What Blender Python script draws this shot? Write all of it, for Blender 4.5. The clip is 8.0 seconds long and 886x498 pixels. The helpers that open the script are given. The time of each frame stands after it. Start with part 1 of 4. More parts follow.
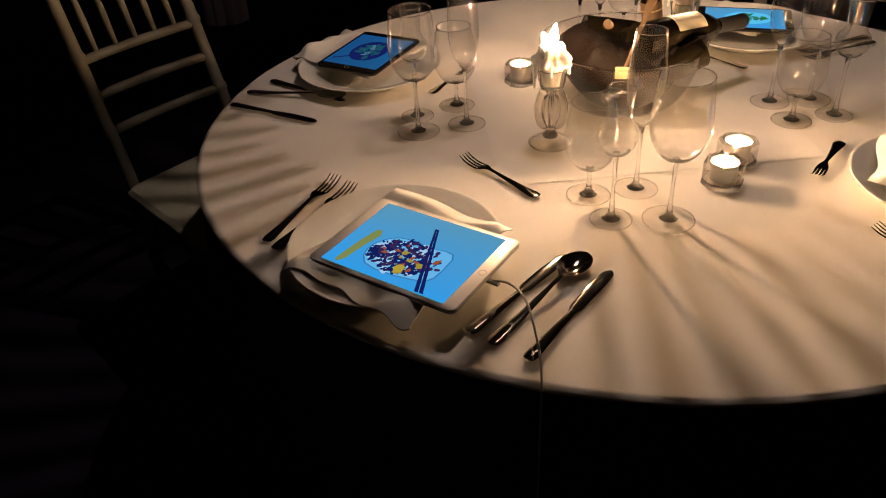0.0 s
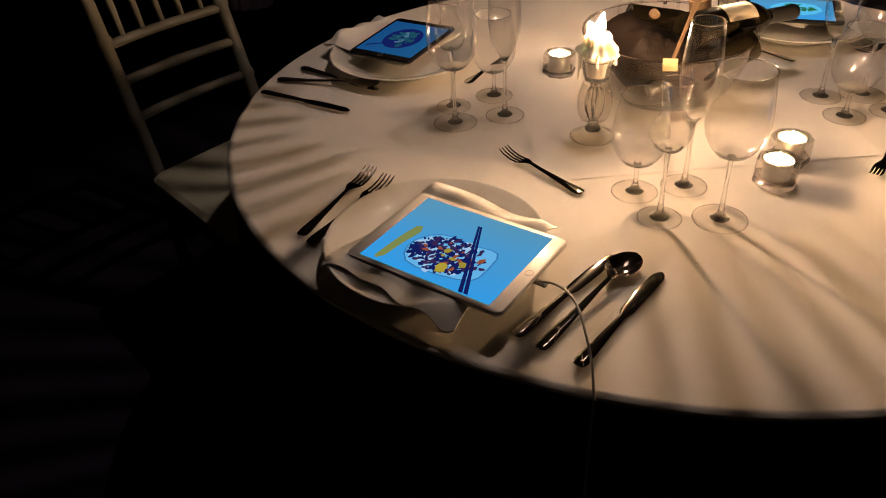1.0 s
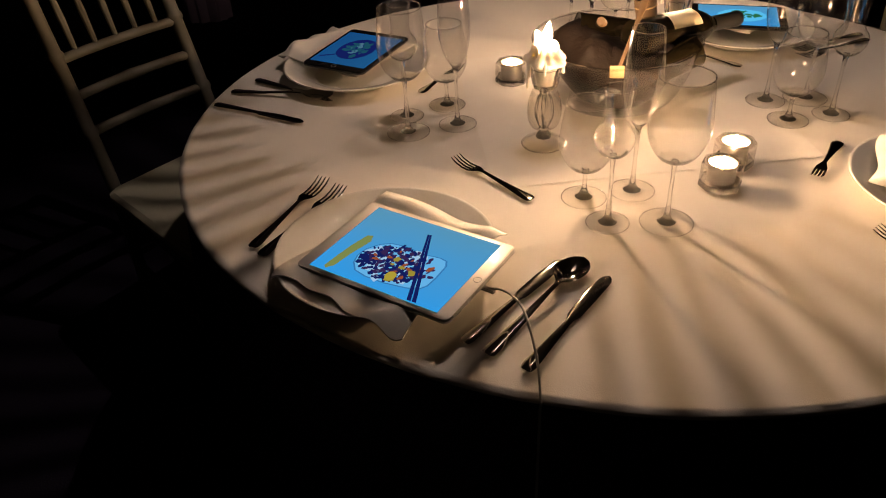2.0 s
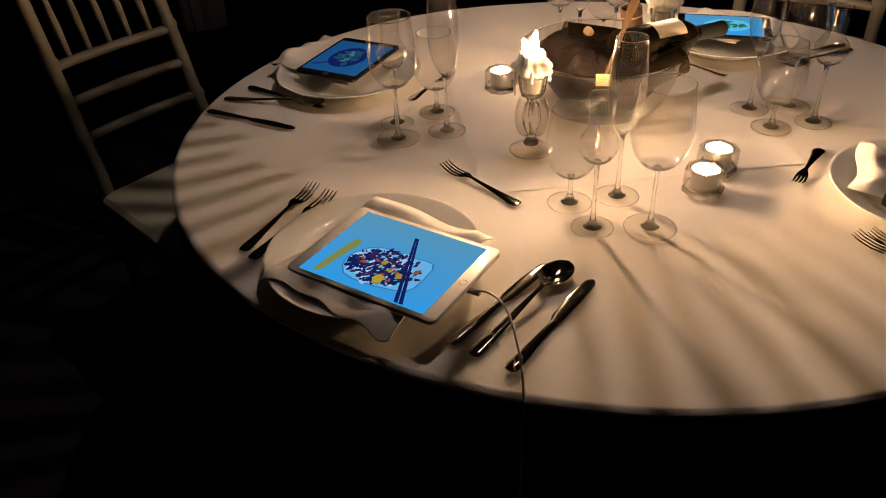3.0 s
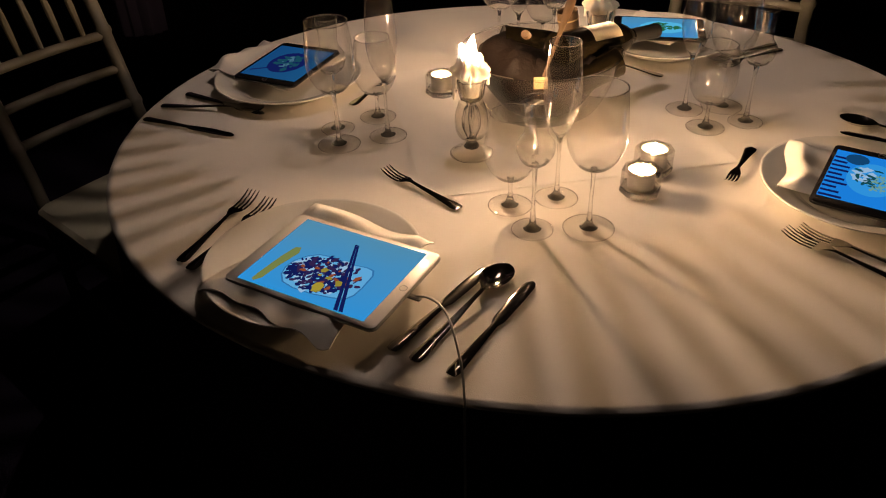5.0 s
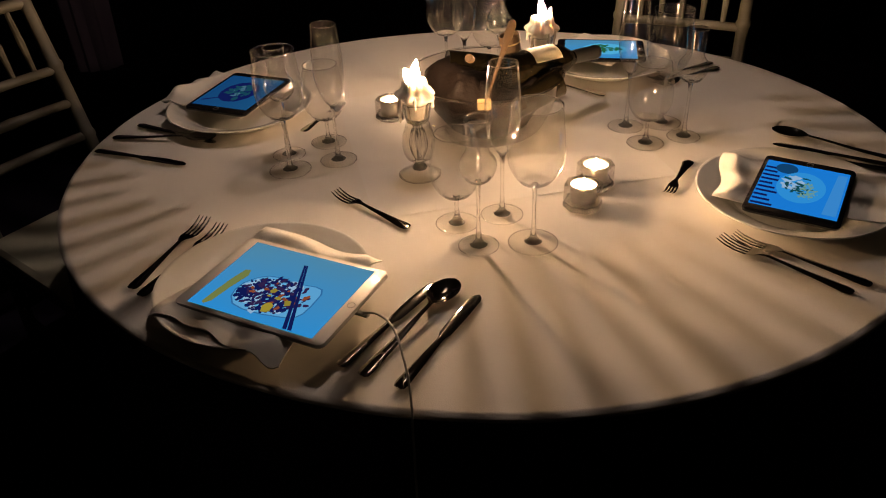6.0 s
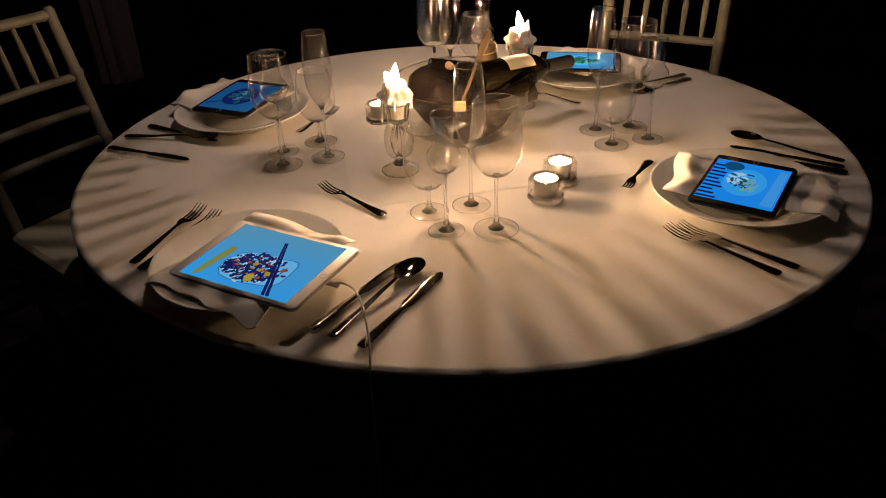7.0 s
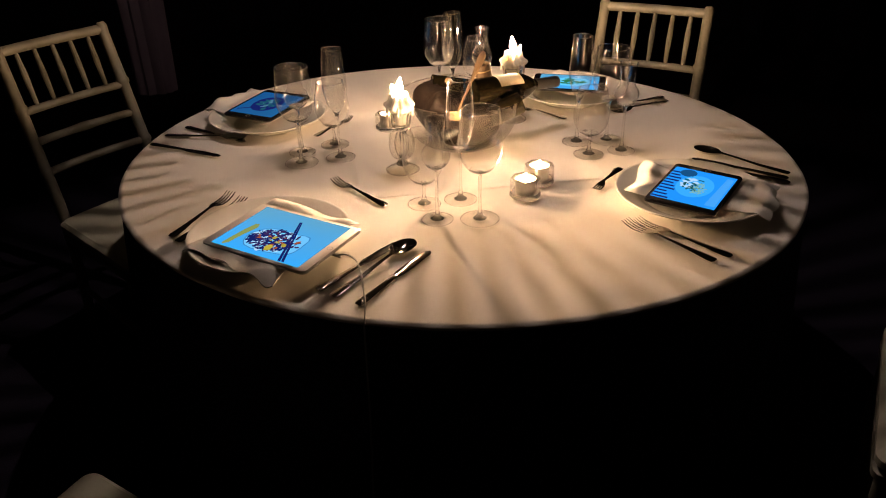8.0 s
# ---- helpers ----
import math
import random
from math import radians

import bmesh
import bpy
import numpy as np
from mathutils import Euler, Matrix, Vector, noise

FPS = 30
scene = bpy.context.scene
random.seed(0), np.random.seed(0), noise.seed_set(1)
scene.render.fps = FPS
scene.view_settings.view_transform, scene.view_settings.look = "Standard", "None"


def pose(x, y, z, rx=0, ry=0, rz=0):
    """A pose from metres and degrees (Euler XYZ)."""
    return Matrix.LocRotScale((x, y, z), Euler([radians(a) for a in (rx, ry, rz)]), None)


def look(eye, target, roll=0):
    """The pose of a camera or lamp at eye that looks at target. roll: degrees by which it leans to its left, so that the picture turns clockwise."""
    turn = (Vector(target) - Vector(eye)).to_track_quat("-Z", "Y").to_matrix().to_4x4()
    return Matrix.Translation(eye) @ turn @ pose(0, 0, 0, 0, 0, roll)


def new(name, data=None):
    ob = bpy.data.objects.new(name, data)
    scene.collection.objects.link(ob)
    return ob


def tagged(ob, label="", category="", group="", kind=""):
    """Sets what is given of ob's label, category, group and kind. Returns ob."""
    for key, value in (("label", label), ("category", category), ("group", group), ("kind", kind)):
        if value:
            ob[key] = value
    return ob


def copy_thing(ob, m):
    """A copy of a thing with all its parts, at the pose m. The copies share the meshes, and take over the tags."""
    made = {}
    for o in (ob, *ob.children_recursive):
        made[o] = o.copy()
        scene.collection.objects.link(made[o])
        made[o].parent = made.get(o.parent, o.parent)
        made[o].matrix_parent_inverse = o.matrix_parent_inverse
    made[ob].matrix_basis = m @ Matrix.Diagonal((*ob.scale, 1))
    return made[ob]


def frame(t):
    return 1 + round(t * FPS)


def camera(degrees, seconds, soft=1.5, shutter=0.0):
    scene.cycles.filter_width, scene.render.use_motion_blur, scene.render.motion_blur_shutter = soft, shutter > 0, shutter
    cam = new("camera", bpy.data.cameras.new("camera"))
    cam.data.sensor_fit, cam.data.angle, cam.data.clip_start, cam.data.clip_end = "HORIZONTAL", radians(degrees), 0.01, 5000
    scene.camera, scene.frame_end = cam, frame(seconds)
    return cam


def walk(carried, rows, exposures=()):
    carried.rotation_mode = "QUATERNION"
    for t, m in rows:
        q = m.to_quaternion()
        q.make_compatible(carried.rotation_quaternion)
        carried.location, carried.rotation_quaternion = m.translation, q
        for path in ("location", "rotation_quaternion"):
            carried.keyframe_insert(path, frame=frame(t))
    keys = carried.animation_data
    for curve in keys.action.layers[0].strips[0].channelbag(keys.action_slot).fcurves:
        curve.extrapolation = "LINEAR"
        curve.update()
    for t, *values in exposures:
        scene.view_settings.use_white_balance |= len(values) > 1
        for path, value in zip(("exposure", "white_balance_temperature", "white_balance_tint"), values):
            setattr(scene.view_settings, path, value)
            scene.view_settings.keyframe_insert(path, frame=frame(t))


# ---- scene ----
cam = camera(59.5, 8.0, soft=1.1)
PATH = [
    (0, (0.854, -1.099, 1.397), (-0.439, -0.1, 0.244), -3.7),
    (0.5, (0.806, -1.092, 1.383), (-0.5, -0.142, 0.204), -3.9),
    (1, (0.797, -1.104, 1.386), (-0.504, -0.144, 0.209), -3.5),
    (1.5, (0.809, -1.094, 1.387), (-0.458, -0.08, 0.219), -2.9),
    (2, (0.821, -1.084, 1.388), (-0.445, -0.061, 0.226), -3.3),
    (3.5, (0.848, -1.091, 1.394), (-0.416, -0.036, 0.259), -2.6),
    (4, (0.845, -1.092, 1.393), (-0.404, -0.019, 0.258), -2.2),
    (4.5, (0.847, -1.082, 1.394), (-0.375, 0.015, 0.253), -2.0),
    (5.8, (0.886, -1.068, 1.399), (-0.266, 0.129, 0.286), -2.1),
    (6, (0.899, -1.073, 1.399), (-0.259, 0.14, 0.31), -2.4),
    (6.5, (0.949, -1.078, 1.401), (-0.192, 0.172, 0.335), -2.6),
    (7, (1.051, -1.114, 1.408), (-0.165, 0.086, 0.369), -2.5),
    (7.5, (1.196, -1.177, 1.426), (-0.065, -0.031, 0.377), -0.9),
    (8, (1.252, -1.24, 1.456), (-0.018, -0.048, 0.474), -1.3),
]
walk(cam, [(t, look(eye, target, roll)) for t, eye, target, roll in PATH],
     [(0, 0.04), (2, 0.0), (4.0, -0.08), (4.5, -0.14), (6.5, -0.37), (7.2, -0.02), (8, 0.40)])

# ---- world and lights ----
world = bpy.data.worlds.new("dark_hall")
scene.world = world
world.use_nodes = True
world.node_tree.nodes["Background"].inputs[0].default_value = (0.25, 0.15, 0.7, 1)
world.node_tree.nodes["Background"].inputs[1].default_value = 0.0012

FLAME = 2000.0      # radiance of a tall candle flame
TEA = 27000.0        # radiance of a tealight flame
LAMP = 11000.0     # radiance of the tiny bulb in the lamp over the table


# ---- materials ----
def material(name, colour, rough=0.5, metal=0.0, spec=0.5, mottle=0.0, mottle_size=8.0, grain=0.0, grain_size=300.0,
             bump=0.0, coat=0.0, rough_vary=0.0):
    m = bpy.data.materials.new(name)
    m.use_nodes = True
    nt = m.node_tree
    b = nt.nodes["Principled BSDF"]
    b.inputs["Base Color"].default_value = (*colour, 1)
    b.inputs["Roughness"].default_value = rough
    b.inputs["Metallic"].default_value = metal
    b.inputs["Specular IOR Level"].default_value = spec
    b.inputs["Coat Weight"].default_value = coat
    if mottle or grain or bump or rough_vary:
        co = nt.nodes.new("ShaderNodeTexCoord")
        big = nt.nodes.new("ShaderNodeTexNoise")
        big.inputs["Scale"].default_value = mottle_size
        big.inputs["Detail"].default_value = 5
        fine = nt.nodes.new("ShaderNodeTexNoise")
        fine.inputs["Scale"].default_value = grain_size
        fine.inputs["Detail"].default_value = 3
        for n in (big, fine):
            nt.links.new(co.outputs["Object"], n.inputs["Vector"])
        add = nt.nodes.new("ShaderNodeMath")
        add.operation = "MULTIPLY_ADD"
        nt.links.new(big.outputs["Fac"], add.inputs[0])
        add.inputs[1].default_value = mottle
        mul = nt.nodes.new("ShaderNodeMath")
        mul.operation = "MULTIPLY_ADD"
        nt.links.new(fine.outputs["Fac"], mul.inputs[0])
        mul.inputs[1].default_value = grain
        mul.inputs[2].default_value = 1 - 0.5 * (mottle + grain)
        nt.links.new(mul.outputs[0], add.inputs[2])
        vm = nt.nodes.new("ShaderNodeVectorMath")
        vm.operation = "SCALE"
        vm.inputs[0].default_value = colour
        nt.links.new(add.outputs[0], vm.inputs["Scale"])
        nt.links.new(vm.outputs[0], b.inputs["Base Color"])
        if rough_vary:
            rr = nt.nodes.new("ShaderNodeMapRange")
            nt.links.new(big.outputs["Fac"], rr.inputs["Value"])
            rr.inputs["To Min"].default_value = max(0.0, rough - rough_vary)
            rr.inputs["To Max"].default_value = rough + rough_vary
            nt.links.new(rr.outputs[0], b.inputs["Roughness"])
        if bump:
            bp = nt.nodes.new("ShaderNodeBump")
            bp.inputs["Strength"].default_value = 0.6
            bp.inputs["Distance"].default_value = bump
            nt.links.new(fine.outputs["Fac"], bp.inputs["Height"])
            nt.links.new(bp.outputs[0], b.inputs["Normal"])
    return m


def clear_skin(name, tint, least=0.05, power=4.5, rough=0.015):
    """The wall of a thin clear glass: straight through, with a mirror film that grows towards grazing angles."""
    m = bpy.data.materials.new(name)
    m.use_nodes = True
    nt = m.node_tree
    nt.nodes.remove(nt.nodes["Principled BSDF"])
    tr = nt.nodes.new("ShaderNodeBsdfTransparent")
    tr.inputs[0].default_value = (*tint, 1)
    gl = nt.nodes.new("ShaderNodeBsdfGlossy")
    gl.inputs["Roughness"].default_value = rough
    lw = nt.nodes.new("ShaderNodeLayerWeight")
    lw.inputs["Blend"].default_value = 0.5
    pw = nt.nodes.new("ShaderNodeMath")
    pw.operation = "POWER"
    nt.links.new(lw.outputs["Facing"], pw.inputs[0])
    pw.inputs[1].default_value = power
    ma = nt.nodes.new("ShaderNodeMath")
    ma.operation = "MULTIPLY_ADD"
    nt.links.new(pw.outputs[0], ma.inputs[0])
    ma.inputs[1].default_value, ma.inputs[2].default_value = 1 - least, least
    mix = nt.nodes.new("ShaderNodeMixShader")
    nt.links.new(ma.outputs[0], mix.inputs[0])
    nt.links.new(tr.outputs[0], mix.inputs[1])
    nt.links.new(gl.outputs[0], mix.inputs[2])
    nt.links.new(mix.outputs[0], nt.nodes["Material Output"].inputs["Surface"])
    return m


def solid_glass(name, tint, clear=0.12):
    """Thick clear glass that bends the light; a small share goes straight through, for its pale shadow."""
    m = bpy.data.materials.new(name)
    m.use_nodes = True
    nt = m.node_tree
    nt.nodes.remove(nt.nodes["Principled BSDF"])
    tr = nt.nodes.new("ShaderNodeBsdfTransparent")
    body = nt.nodes.new("ShaderNodeBsdfGlass")
    body.inputs["Color"].default_value = (*tint, 1)
    body.inputs["IOR"].default_value = 1.5
    body.inputs["Roughness"].default_value = 0.0
    mix = nt.nodes.new("ShaderNodeMixShader")
    mix.inputs[0].default_value = 1 - clear
    nt.links.new(tr.outputs[0], mix.inputs[1])
    nt.links.new(body.outputs[0], mix.inputs[2])
    nt.links.new(mix.outputs[0], nt.nodes["Material Output"].inputs["Surface"])
    return m


def glow(name, colour, strength):
    m = bpy.data.materials.new(name)
    m.use_nodes = True
    nt = m.node_tree
    nt.nodes.remove(nt.nodes["Principled BSDF"])
    e = nt.nodes.new("ShaderNodeEmission")
    e.inputs[0].default_value = (*colour, 1)
    e.inputs[1].default_value = strength
    nt.links.new(e.outputs[0], nt.nodes["Material Output"].inputs["Surface"])
    return m


def screen_glow(name, top, bottom, strength):
    """A backlit screen whose picture shades from one colour to another, with soft blotches."""
    m = glow(name, top, strength)
    nt = m.node_tree
    e = nt.nodes["Emission"]
    co = nt.nodes.new("ShaderNodeTexCoord")
    nz = nt.nodes.new("ShaderNodeTexNoise")
    nz.inputs["Scale"].default_value = 9
    sep = nt.nodes.new("ShaderNodeSeparateXYZ")
    nt.links.new(co.outputs["Object"], nz.inputs["Vector"])
    nt.links.new(co.outputs["Object"], sep.inputs[0])
    mr = nt.nodes.new("ShaderNodeMapRange")
    mr.inputs["From Min"].default_value, mr.inputs["From Max"].default_value = -0.08, 0.08
    nt.links.new(sep.outputs["Y"], mr.inputs["Value"])
    ad = nt.nodes.new("ShaderNodeMath")
    ad.operation = "MULTIPLY_ADD"
    nt.links.new(nz.outputs["Fac"], ad.inputs[0])
    ad.inputs[1].default_value = 0.5
    sub = nt.nodes.new("ShaderNodeMath")
    sub.operation = "SUBTRACT"
    nt.links.new(mr.outputs[0], sub.inputs[0])
    sub.inputs[1].default_value = 0.25
    nt.links.new(sub.outputs[0], ad.inputs[2])
    ramp = nt.nodes.new("ShaderNodeMix")
    ramp.data_type = "RGBA"
    nt.links.new(ad.outputs[0], ramp.inputs["Factor"])
    ramp.inputs["A"].default_value = (*bottom, 1)
    ramp.inputs["B"].default_value = (*top, 1)
    nt.links.new(ramp.outputs["Result"], e.inputs[0])
    return m


M_CLOTH = material("white_linen", (0.74, 0.71, 0.66), 0.9, spec=0.2, mottle=0.14, mottle_size=5, grain=0.10, grain_size=700, bump=0.0004)
M_NAPKIN = material("napkin_linen", (0.76, 0.74, 0.70), 0.9, spec=0.2, mottle=0.12, mottle_size=14, grain=0.10, grain_size=900, bump=0.0003)
M_BLACKCLOTH = material("black_cloth", (0.028, 0.024, 0.050), 0.95, spec=0.1, mottle=0.3, mottle_size=6, grain=0.2, bump=0.0004)
M_DRAPE = material("black_drape", (0.028, 0.022, 0.048), 0.95, spec=0.1, mottle=0.5, mottle_size=2, grain=0.2)
M_MAUVE = material("mauve_curtain", (0.11, 0.10, 0.19), 0.9, spec=0.2, mottle=0.3, mottle_size=10, grain=0.2)
M_CARPET = material("dark_carpet", (0.024, 0.020, 0.038), 0.95, spec=0.1, mottle=0.5, mottle_size=4, grain=0.6, grain_size=220, bump=0.003)
M_CEILING = material("dark_ceiling_paint", (0.02, 0.02, 0.022), 0.9, mottle=0.2, mottle_size=3, grain=0.1)
M_WOOD = material("table_plywood", (0.3, 0.2, 0.12), 0.6, mottle=0.3, mottle_size=5, grain=0.3, grain_size=60)
# chair frames darker than ivory: the dimness round them is put into the paint
M_CHAIR = material("ivory_paint_dimmed", (0.19, 0.182, 0.148), 0.45, mottle=0.12, mottle_size=20, grain=0.08, grain_size=200, bump=0.0002)
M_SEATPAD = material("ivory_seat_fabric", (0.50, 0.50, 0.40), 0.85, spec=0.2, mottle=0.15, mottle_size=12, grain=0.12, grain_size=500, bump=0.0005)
M_PORCELAIN = material("white_porcelain", (0.72, 0.71, 0.67), 0.06, mottle=0.05, mottle_size=10, grain=0.02, coat=0.3)
M_STEEL = material("stainless_steel", (0.56, 0.54, 0.51), 0.075, metal=1.0, mottle=0.15, mottle_size=30, grain=0.1, grain_size=600, rough_vary=0.03)
M_WAX = material("candle_wax", (0.88, 0.84, 0.76), 0.45, mottle=0.06, mottle_size=60, grain=0.03)
M_WAX.node_tree.nodes["Principled BSDF"].inputs["Subsurface Weight"].default_value = 0.3
M_WAX.node_tree.nodes["Principled BSDF"].inputs["Subsurface Radius"].default_value = (1.0, 0.9, 0.8)
M_WAX.node_tree.nodes["Principled BSDF"].inputs["Subsurface Scale"].default_value = 0.010
M_WICK = material("burnt_wick", (0.02, 0.015, 0.01), 0.9, mottle=0.3, mottle_size=300)
M_ALU = material("tealight_aluminium", (0.5, 0.5, 0.49), 0.3, metal=1.0, mottle=0.1, mottle_size=80)
M_BOWLGLASS = clear_skin("blown_glass", (0.955, 0.950, 0.942), 0.085, 3.2, 0.055)
M_FOOT = clear_skin("foot_glass", (0.975, 0.965, 0.95), 0.05, 3.6, 0.04)
M_SOLID = solid_glass("solid_glass", (0.98, 0.975, 0.965))
M_VOTIVE = clear_skin("pressed_glass", (0.95, 0.93, 0.90), 0.07, 2.5, 0.03)
M_BOWLWALL = clear_skin("bowl_glass", (0.94, 0.92, 0.90), 0.06, 2.6, 0.03)
M_BOTTLE = material("dark_bottle_glass", (0.0045, 0.0035, 0.0018), 0.10, spec=0.5, mottle=0.2, mottle_size=20)
M_FOIL = material("black_bottle_foil", (0.012, 0.012, 0.012), 0.3, spec=0.6, mottle=0.2, mottle_size=60)
M_TAG = material("yellowed_paper", (0.34, 0.25, 0.12), 0.8, mottle=0.3, mottle_size=60, grain=0.1)
M_LABEL = material("cream_paper_label", (0.70, 0.62, 0.46), 0.7, mottle=0.15, mottle_size=40, grain=0.1)
M_DARKCLOTH = material("dark_brown_cloth", (0.0060, 0.0034, 0.0022), 0.7, spec=0.12, mottle=0.7, mottle_size=30, grain=0.3, grain_size=150, bump=0.002)
M_STICK = material("brown_wood", (0.085, 0.050, 0.024), 0.6, mottle=0.3, mottle_size=40, grain=0.2)
M_WHITEPAD = material("white_tablet_face", (0.66, 0.64, 0.60), 0.4, mottle=0.02, mottle_size=10, coat=0.3)
M_SILVERPAD = material("silver_tablet_back", (0.45, 0.45, 0.46), 0.35, metal=0.9, mottle=0.05, mottle_size=10)
M_BLACKPAD = material("black_tablet_face", (0.010, 0.010, 0.012), 0.1, mottle=0.1, mottle_size=10, coat=0.3)
M_CABLE = material("grey_white_cable", (0.46, 0.45, 0.43), 0.4, mottle=0.05, mottle_size=30)
M_FLAME = glow("candle_flame", (1.0, 0.62, 0.35), FLAME)
M_TEA = glow("tealight_flame", (1.0, 0.60, 0.30), TEA)
M_LAMP = glow("dimmed_bulb", (1.0, 0.74, 0.60), LAMP)
M_SLAT = material("dark_lamp_wood", (0.05, 0.03, 0.018), 0.6, mottle=0.3, mottle_size=12, grain=0.2)


# ---- mesh helpers ----
def mesh_of(name, bm, mat, smooth=True):
    me = bpy.data.meshes.new(name)
    bmesh.ops.recalc_face_normals(bm, faces=bm.faces)
    bm.to_mesh(me)
    bm.free()
    me.materials.append(mat)
    if smooth:
        me.shade_smooth()
        me.set_sharp_from_angle(angle=radians(40))
    return me


def part(name, bm, mat, parent, label="", smooth=True):
    ob = new(name, mesh_of(name, bm, mat, smooth))
    ob.parent = parent
    return tagged(ob, label)


def thing(name, label, category, m=None, group="", kind=""):
    ob = new(name)
    ob.empty_display_size = 0.05
    if m is not None:
        ob.matrix_basis = m
    return tagged(ob, label, category, group, kind)


def whole(name, bm, mat, label, category, m=None, group="", kind="", smooth=True):
    ob = new(name, mesh_of(name, bm, mat, smooth))
    if m is not None:
        ob.matrix_basis = m
    return tagged(ob, label, category, group, kind)


def lathe(profile, seg=32, bm=None, x=0.0, y=0.0, wobble=None):
    """Turns a profile of (radius, z) round the z axis."""
    bm = bm or bmesh.new()
    rings = []
    for r, z in profile:
        if r < 1e-6:
            rings.append([bm.verts.new((x, y, z))])
        else:
            ring = []
            for i in range(seg):
                a = 2 * math.pi * i / seg
                k = r if wobble is None else r * wobble(a, z)
                ring.append(bm.verts.new((x + k * math.cos(a), y + k * math.sin(a), z)))
            rings.append(ring)
    for a, b in zip(rings, rings[1:]):
        for i in range(seg):
            j = (i + 1) % seg
            if len(a) == 1 and len(b) == 1:
                continue
            if len(a) == 1:
                bm.faces.new((a[0], b[i], b[j]))
            elif len(b) == 1:
                bm.faces.new((a[i], b[0], a[j]))
            else:
                bm.faces.new((a[i], b[i], b[j], a[j]))
    return bm


def tube(points, radius, seg=10, bm=None):
    """A round bar along points; radius is a number or one for each point."""
    bm = bm or bmesh.new()
    pts = [Vector(p) for p in points]
    rad = radius if isinstance(radius, (list, tuple)) else [radius] * len(pts)
    rings = []
    up = None
    for i, p in enumerate(pts):
        d = (pts[min(i + 1, len(pts) - 1)] - pts[max(i - 1, 0)]).normalized()
        if up is None:
            up = Vector((0, 0, 1)) if abs(d.z) < 0.9 else Vector((1, 0, 0))
        s = d.cross(up).normalized()
        up = s.cross(d).normalized()
        rings.append([bm.verts.new(p + rad[i] * (math.cos(a) * s + math.sin(a) * up)) for a in [2 * math.pi * k / seg for k in range(seg)]])
    for a, b in zip(rings, rings[1:]):
        for i in range(seg):
            j = (i + 1) % seg
            bm.faces.new((a[i], a[j], b[j], b[i]))
    bm.faces.new(rings[0][::-1])
    bm.faces.new(rings[-1])
    return bm


def curve_points(points, n):
    """A smooth line through the points (Catmull-Rom)."""
    p = [Vector(q) for q in points]
    p = [2 * p[0] - p[1]] + p + [2 * p[-1] - p[-2]]
    out = []
    for i in range(1, len(p) - 2):
        for k in range(n):
            t = k / n
            a, b, c, d = p[i - 1:i + 3]
            out.append(0.5 * ((2 * b) + (c - a) * t + (2 * a - 5 * b + 4 * c - d) * t * t + (3 * b - a - 3 * c + d) * t ** 3))
    out.append(p[-2])
    return out


def slab(w, d, h, bevel=0.002, corner=0.0, z=0.0, seg=3):
    """A box w by d by h that stands on z, with rounded edges, or with rounded upright corners."""
    bm = bmesh.new()
    if corner:
        pts = []
        for cx, cy, a0 in ((w / 2 - corner, d / 2 - corner, 0), (corner - w / 2, d / 2 - corner, 90), (corner - w / 2, corner - d / 2, 180), (w / 2 - corner, corner - d / 2, 270)):
            for k in range(seg + 1):
                a = radians(a0 + 90 * k / seg)
                pts.append((cx + corner * math.cos(a), cy + corner * math.sin(a)))
        rings = []
        for s, zz in ((bevel, z), (0, z + bevel), (0, z + h - bevel), (bevel, z + h)):
            rings.append([bm.verts.new((px * (1 - 2 * s / w), py * (1 - 2 * s / d), zz)) for px, py in pts])
        n = len(pts)
        for a, b in zip(rings, rings[1:]):
            for i in range(n):
                bm.faces.new((a[i], a[(i + 1) % n], b[(i + 1) % n], b[i]))
        bm.faces.new(rings[0][::-1])
        bm.faces.new(rings[-1])
    else:
        bmesh.ops.create_cube(bm, size=1, matrix=Matrix.Translation((0, 0, z + h / 2)) @ Matrix.Diagonal((w, d, h, 1)))
        if bevel:
            bmesh.ops.bevel(bm, geom=list(bm.edges), offset=bevel, segments=2, affect="EDGES")
    return bm


def ribbon(stations, cols=7, bm=None, x0=0.0):
    """A flattened bar along y. Stations: (y, half width, z of its middle, thickness, dip of the middle below the edges)."""
    bm = bm or bmesh.new()
    tops, bots = [], []
    for y, hw, z, th, dip in stations:
        t, b = [], []
        for c in range(cols):
            u = 2 * c / (cols - 1) - 1
            lift = dip * u * u
            edge = math.sqrt(max(0.0, 1 - u * u))
            t.append(bm.verts.new((x0 + hw * u, y, z + lift + 0.5 * th * edge)))
            b.append(bm.verts.new((x0 + hw * u * 0.999, y, z + lift - 0.5 * th * edge - 1e-5)))
        tops.append(t)
        bots.append(b)
    for rows_, flip in ((tops, False), (bots, True)):
        for a, b in zip(rows_, rows_[1:]):
            for c in range(cols - 1):
                q = (a[c], a[c + 1], b[c + 1], b[c])
                bm.faces.new(q[::-1] if flip else q)
    for i in range(len(tops) - 1):
        bm.faces.new((tops[i][0], tops[i + 1][0], bots[i + 1][0], bots[i][0]))
        bm.faces.new((tops[i][-1], bots[i][-1], bots[i + 1][-1], tops[i + 1][-1]))
    for i in (0, -1):
        loop = tops[i] + bots[i][::-1]
        bm.faces.new(loop if i else loop[::-1])
    return bm


TOP = 0.75          # height of the cloth on the table
R_TABLE = 0.749
TABLE_X, TABLE_Y = 0.019, -0.031


